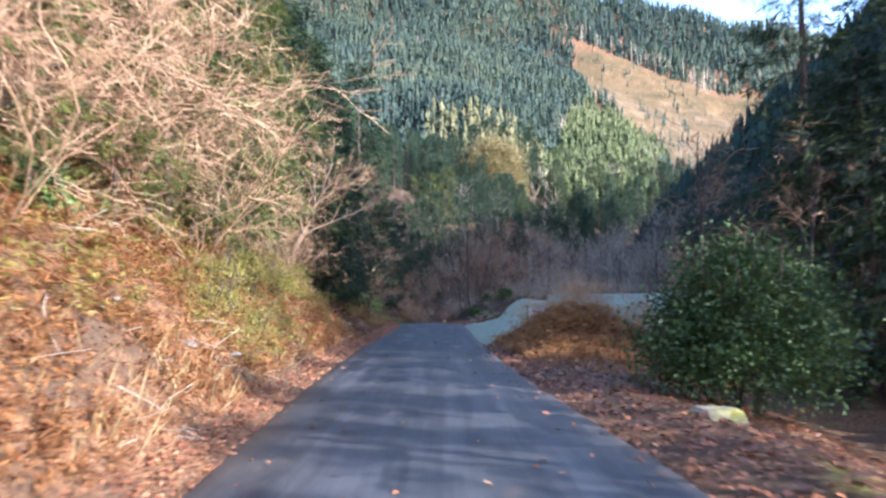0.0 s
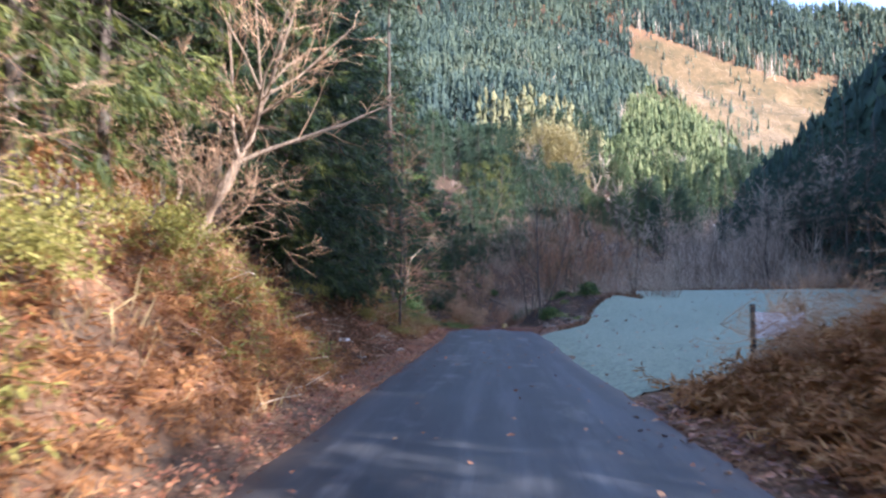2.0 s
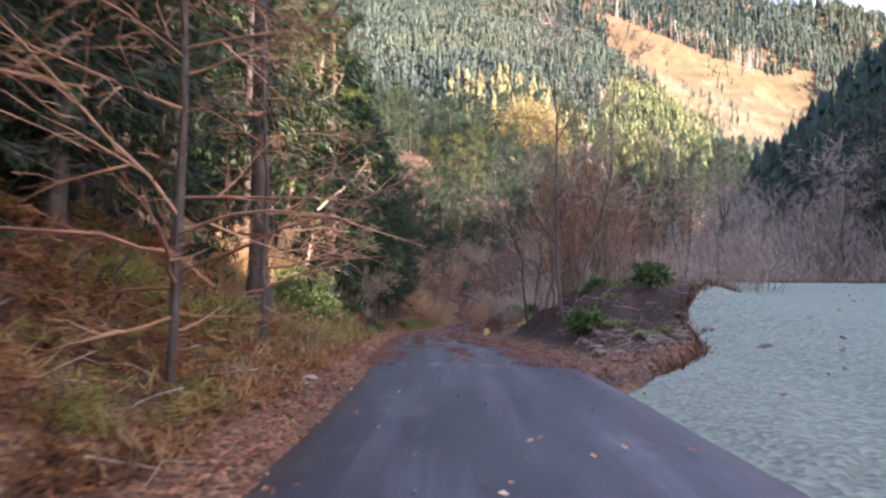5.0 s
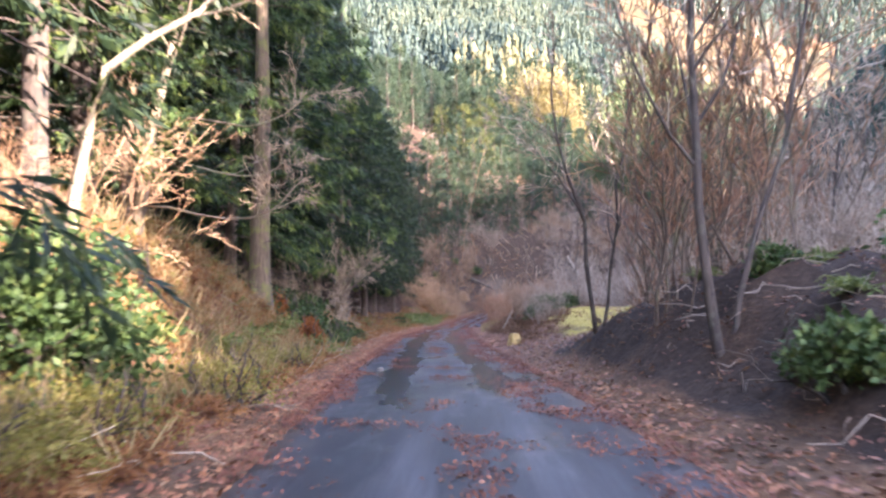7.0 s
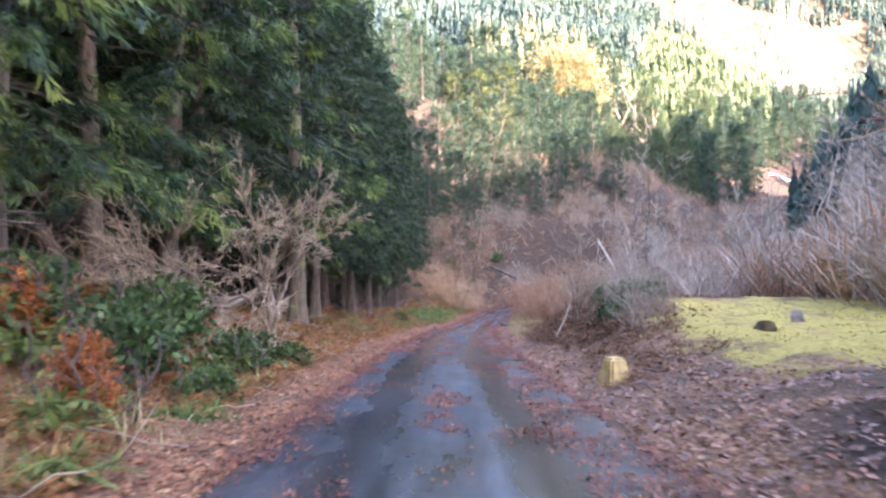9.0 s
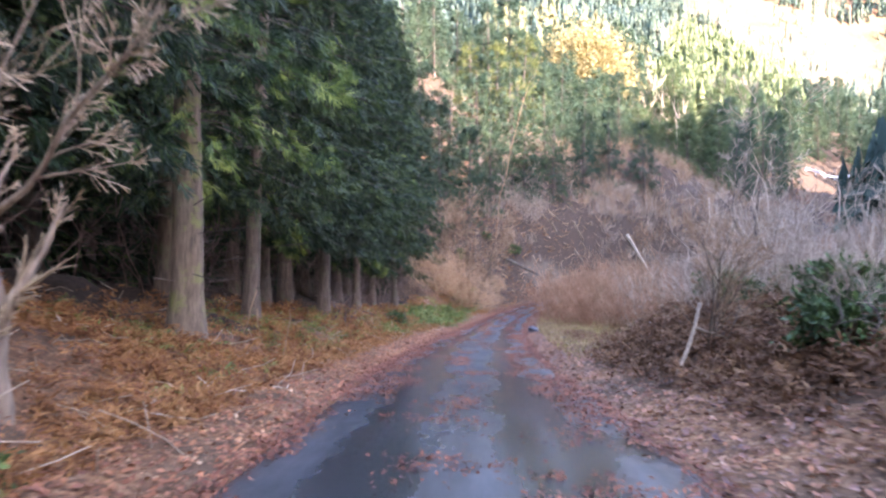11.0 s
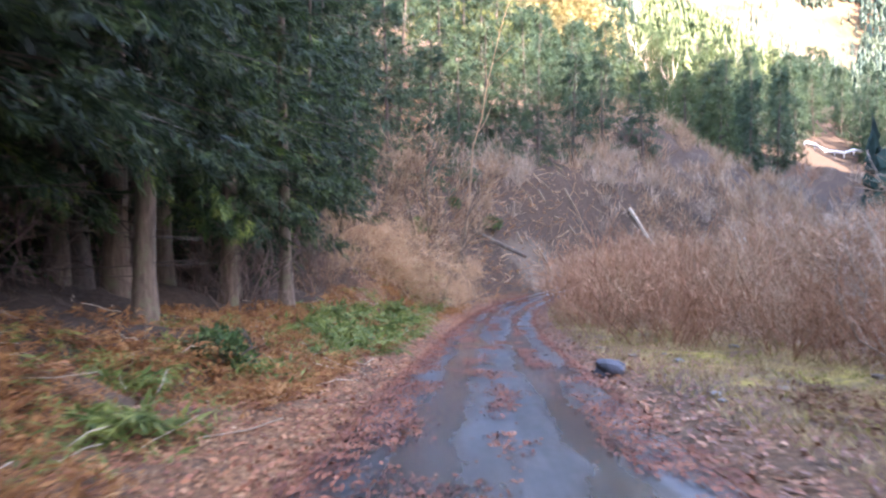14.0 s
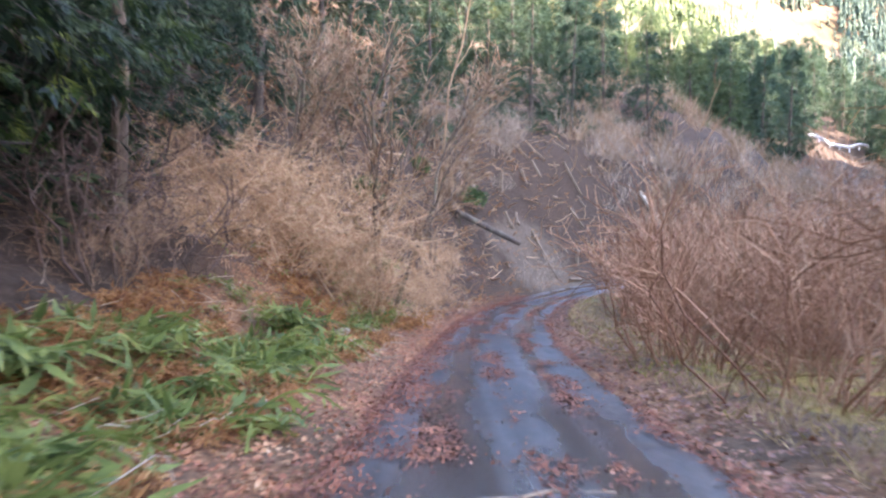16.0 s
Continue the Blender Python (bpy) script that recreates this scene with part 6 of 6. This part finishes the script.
# ---------------------------------------------------------------- stones, timber, made things
def rock_mesh(rng, name, size, mat, cuts=2, rough=0.18, flat=0.0):
    bm = bmesh.new()
    bmesh.ops.create_icosphere(bm, subdivisions=cuts, radius=0.5)
    ph = rng.random((5, 3)) * 6.28
    kk = rng.normal(size=(5, 3)) * 3.2
    for v in bm.verts:
        f = sum(math.sin(v.co.x * k[0] + v.co.y * k[1] + v.co.z * k[2] + p[0]) for k, p in zip(kk, ph)) / 3
        c = v.co.copy()
        m = max(abs(c.x), abs(c.y), abs(c.z)) * 2
        c = c * (1 + (1 / max(m, 0.6) - 1) * 0.55)
        c *= 1 + rough * f
        v.co = Vector((c.x * size[0], c.y * size[1], c.z * size[2]))
    me = bpy.data.meshes.new(name)
    bm.to_mesh(me)
    bm.free()
    me.materials.append(mat)
    return me


def stone(rng, name, label, at, size, mat, turn=0.0, sink=0.3, cuts=3, rough=0.16, group=""):
    ob = thing(name, label, "stone", put(at[0], at[1], size[2] * (0.5 - sink)), group, data=rock_mesh(rng, name, size, mat, cuts, rough))
    ob.rotation_euler = (0, 0, radians(turn))
    return ob


def block_stone(rng, name, label, at, size, mat, turn=0.0, sink=0.2, skew=0.2):
    """A broken block: skewed faces, worn corners."""
    bm = bmesh.new()
    bmesh.ops.create_cube(bm, size=1.0)
    for v in bm.verts:
        k = 0.78 if v.co.z > 0 else 1.0
        v.co = Vector(((v.co.x * k + rng.normal() * skew * 0.35) * size[0], (v.co.y * k + rng.normal() * skew * 0.35) * size[1], (v.co.z + rng.normal() * skew * 0.35) * size[2]))
    bmesh.ops.bevel(bm, geom=bm.edges[:], offset=min(size) * 0.1, segments=2, affect="EDGES")
    bmesh.ops.subdivide_edges(bm, edges=bm.edges[:], cuts=1)
    for v in bm.verts:
        v.co += Vector(rng.normal(size=3)) * min(size) * 0.012
    me = bpy.data.meshes.new(name)
    bm.to_mesh(me)
    bm.free()
    me.materials.append(mat)
    ob = thing(name, label, "stone", put(at[0], at[1], size[2] * (0.5 - sink)), data=me)
    ob.rotation_euler = (radians(rng.normal() * 5), radians(rng.normal() * 5), radians(turn))
    return ob


def log_between(rng, name, label, a, b, r, mat, category="log", group=""):
    p, rr = stem(rng, (0, 0, 0), tuple(Vector(b) - Vector(a)), r, r * 0.75, 7, 0.02)
    V, F = tubes(p[None], rr[None], 9)
    n = len(V)
    V = np.concatenate([V, p[:1], p[-1:]])
    i = np.arange(9)
    caps = np.concatenate([np.stack([(i + 1) % 9, i, np.full(9, n)], -1), np.stack([n - 9 + i, n - 9 + (i + 1) % 9, np.full(9, n + 1)], -1)])
    return thing(name, label, category, a, group, data=mesh_from(name, V, F + [caps], mat))


def box_bm(sx, sy, sz, bevel=0.004):
    bm = bmesh.new()
    bmesh.ops.create_cube(bm, size=1.0, matrix=Matrix.Diagonal((sx, sy, sz, 1)))
    bmesh.ops.bevel(bm, geom=bm.edges[:], offset=bevel, segments=2, affect="EDGES")
    return bm


def build_slash():
    rng = np.random.default_rng(83)
    n = 2600
    x, y = -12 + 30 * rng.random(n), 112 + 42 * rng.random(n)
    far = y - 129 - 0.3 * (x + np.sqrt(x * x + 900))
    k = ((x < road_x(y) - road_w(y) - 0.8) | (far > 2)) & (far < 24)
    x, y = x[k], y[k]
    n = len(x)
    a = rng.random(n) * 6.283
    D = np.stack([np.cos(a), np.sin(a), rng.normal(size=n) * 0.6 + 0.2], -1)
    ln = 0.4 + 1.5 * rng.random(n) ** 2
    s = np.linspace(-0.5, 0.5, 4)
    path = np.stack([x, y, ground(x, y) + 0.12 + 0.25 * rng.random(n)], -1)[:, None] + D[:, None] * (ln[:, None] * s)[..., None] + rng.normal(size=(n, 4, 3)) * 0.05
    V, F = tubes(path, (0.010 + 0.05 * rng.random(n) ** 2.5)[:, None] * np.array([1, 0.9, 0.8, 0.6])[None], 4)
    thing("forest_slash", "grey-brown cut branches littering the steep slope", "slash", kind="stuff", data=mesh_from("forest_slash", V, F, M_TWIG_TAN))
    n = 7000
    x, y = -12 + 44 * rng.random(n), 112 + 28 * rng.random(n)
    far = y - 129 - 0.3 * (x + np.sqrt(x * x + 900))
    k = ((x < road_x(y) - road_w(y) - 0.5) | (far > 1)) & (lumps(x, y, 5, 92) > -0.5)
    fronds(rng, "slope_bracken", "dull brown dead bracken on the slope", x[k], y[k], 0.7, M_BRACKEN, 6)


def build_stones_and_timber():
    rng = np.random.default_rng(67)
    block_stone(rng, "ochre_stone", "ochre-yellow block of stone on the leafy verge", (0.15, 64.3), (0.44, 0.38, 0.46), M_ROCK_OCHRE, 35)
    stone(rng, "black_rock", "black wet rock on the grass verge", (-0.85, 92.9), (0.5, 0.4, 0.36), M_ROCK_DARK, -20, 0.3, 3, 0.34)
    stone(rng, "road_stone", "small pale stone lying on the asphalt edge", (-3.05, 55.2), (0.17, 0.15, 0.15), M_ROCK, 10, 0.1)
    block_stone(rng, "white_stone", "pale broken stone at the foot of the bank", (-5.0, 110.3), (0.34, 0.26, 0.26), M_ROCK_PALE, 35, 0.2, 0.5)
    block_stone(rng, "white_stone", "pale broken stone at the foot of the bank", (-4.55, 110.9), (0.22, 0.2, 0.16), M_ROCK_PALE, 80, 0.2, 0.5)
    stone(rng, "mossy_stone", "low mossy stone at the road's edge", (3.2, 8.0), (0.6, 0.45, 0.26), M_ROCK_MOSS, 15, 0.35)
    block_stone(rng, "lawn_rock", "brown rock lying on the mossy lawn", (3.2, 66.3), (0.36, 0.3, 0.2), M_ROCK_BROWN, 15, 0.3, 0.5)
    block_stone(rng, "lawn_rock", "brown rock lying on the mossy lawn", (4.8, 68.6), (0.36, 0.26, 0.22), M_ROCK_BROWN, 75, 0.3, 0.5)
    for i in range(18):
        x, y = -3.1 - 1.1 * rng.random(), 7.6 + 4.2 * rng.random()
        k = 0.06 + 0.10 * rng.random()
        stone(rng, "rubble_stone", "pale broken rubble stone beside the road", (x, y), (k * 1.5, k, k * 0.6), M_ROCK, rng.random() * 360, 0.3, 2, 0.4, "rubble heap")
    for i in range(22):
        x, y = -3.0 - 1.2 * rng.random(), 24 + 16 * rng.random()
        k = 0.06 + 0.12 * rng.random()
        stone(rng, "pale_stone", "pale stone among the fallen leaves", (x, y), (k * 1.4, k, k * 0.5), M_ROCK_PALE, rng.random() * 360, 0.2, 2, 0.25, "pale stones on the verge")
    for i in range(34):
        y = 76 + 22 * rng.random()
        x = float(road_x(y) + road_w(y)) + 0.8 + 3.2 * rng.random() ** 1.3
        k = 0.05 + 0.12 * rng.random()
        stone(rng, "verge_stone", "grey stone on the grassy verge", (x, y), (k * 1.4, k, k * 0.6), M_ROCK_BROWN if rng.random() < 0.5 else M_ROCK, rng.random() * 360, 0.25, 2, 0.25, "stones on the verge")
    for i in range(26):
        x, y = 1.5 + 2.9 * rng.random(), 41.6 + 5.6 * rng.random()
        k = 0.1 + 0.2 * rng.random()
        stone(rng, "clod_stone", "brown stone in the debris at the lot's corner", (x, y), (k * 1.4, k, k * 0.7), M_ROCK_BROWN if rng.random() < 0.7 else M_ROCK, rng.random() * 360, 0.3, 2, 0.3, "debris at the lot's corner")
    # two white sheets lying on the leaves
    for x, y, w, l, a in ((-3.35, 26.7, 0.26, 0.2, 20), (-3.7, 26.5, 0.34, 0.24, -15), (-3.75, 32.4, 0.22, 0.16, 50)):
        stone(rng, "white_slab", "flat white slab lying on the leaf litter", (x, y), (l, w, 0.06), M_PAPER, a, 0.1, 2, 0.2, "white slabs")
    # felled timber and stumps on the slope ahead
    for i in range(40):
        x = -3 + 18 * rng.random()
        y = 132 + 0.55 * max(x, 0) + 12 * rng.random()
        g = put(x, y, 0.15)
        a = rng.random() * 6.28
        ln = 0.6 + 1.4 * rng.random() ** 2
        q = put(x + math.cos(a) * ln, y + math.sin(a) * ln * 0.5, 0.2)
        log_between(rng, "felled_log", "weathered felled log on the bare slope", g, q, 0.05 + 0.06 * rng.random(), M_LOG, "log", "felled logs")
    for i in range(44):
        x = -5 + 22 * rng.random()
        y = 131 + 0.6 * max(x, 0) + 13 * rng.random()
        g = put(x, y, -0.2)
        log_between(rng, "tree_stump", "pale cut stump standing on the slope", g, g + Vector((rng.normal() * 0.15, -0.1, 0.6 + 0.7 * rng.random())), 0.09 + 0.06 * rng.random(), M_LOG, "stump", "cut stumps")
    log_between(rng, "felled_log", "long pale trunk lying down the slope", put(13.4, 148.0, 0.5), put(15.6, 146.0, 0.5), 0.16, M_TWIG_PALE, "log", "felled logs")
    log_between(rng, "felled_log", "dark log jutting from the slope over scree", put(-2.3, 128.4, 0.0), Vector((1.5, 129.3, -3.7)), 0.17, M_BARK_DARK, "log", "felled logs")
    # dead branches at the road's edge and on the asphalt
    for a, b, r in (((0.05, 72.7, 0.05), (0.62, 73.6, 0.75), 0.035), ((0.45, 73.2, 0.5), (0.9, 73.3, 0.15), 0.022), ((-4.0, 49.3, 0.05), (-3.68, 49.72, 0.1), 0.015), ((-3.68, 49.72, 0.1), (-3.2, 49.95, 0.07), 0.012), ((-3.6, 49.76, 0.09), (-3.35, 50.2, 0.13), 0.008), ((-3.4, 49.86, 0.08), (-3.12, 49.7, 0.12), 0.007), ((-2.85, 99.15, 0.1), (-2.3, 99.4, 0.1), 0.016), ((-2.3, 99.4, 0.1), (-1.85, 99.42, 0.09), 0.013)):
        log_between(rng, "fallen_branch", "pale fallen dead branch beside the road", put(*a), put(*b), r, M_LOG, "branch", "fallen branches")
    # broken sticks among the bracken
    for (x, y, dx, dy, dz) in ((-7.4, 76.1, 0.3, 0.1, 1.0), (-7.0, 76.4, -0.2, 0.1, 0.9), (-6.3, 75.2, 0.15, -0.1, 1.1)):
        g = put(x, y, -0.1)
        log_between(rng, "broken_stick", "broken bare stick standing in the bracken", g, g + Vector((dx, dy, dz)), 0.013, M_TWIG_TAN, "stick", "broken sticks")


def build_sign():
    foot = put(2.58, 20.9)
    top = -0.6 - foot.z
    ob = thing("signboard", "small blank white signboard on two dark posts", "sign", foot)
    for x in (0.0, 0.62):
        post = box_bm(0.05, 0.05, top + 0.36)
        bmesh.ops.translate(post, vec=(x, 0, (top - 0.24) / 2), verts=post.verts)
        part("post", post, M_BARK_DARK, ob, "dark weathered post")
    board = box_bm(0.6, 0.022, 0.3)
    bmesh.ops.translate(board, vec=(0.31, -0.045, top - 0.19), verts=board.verts)
    part("board", board, M_WHITE, ob, "white painted board")
    ob.rotation_euler = (0, 0, radians(8))


def build_guardrail():
    ob = thing("guardrail", "distant white roadside guardrail across the valley", "guardrail", put(60, 207))
    a, b = put(60, 207) , put(74, 213)
    d = b - a
    for k in range(7):
        bm = box_bm(0.14, 0.14, 1.2)
        q = a + d * (k / 6)
        z = float(ground(q.x, q.y)) - a.z
        bmesh.ops.translate(bm, vec=(q.x - a.x, q.y - a.y, z + 0.5), verts=bm.verts)
        part("post", bm, M_RAIL, ob)
    s = np.linspace(0, 1, 7)[:, None]
    p = np.array(d)[None] * s
    p[:, 2] = [float(ground(a.x + q[0], a.y + q[1])) - a.z + 0.95 for q in p]
    part_mesh("rail", mesh_from("rail", *tubes(p[None], np.full((1, 7), 0.22), 6), M_RAIL), ob)


build_far()
build_cedars()
build_bare_trees()
build_shrubs()
build_bushes()
build_cover()
build_slash()
build_stones_and_timber()
build_sign()
build_guardrail()
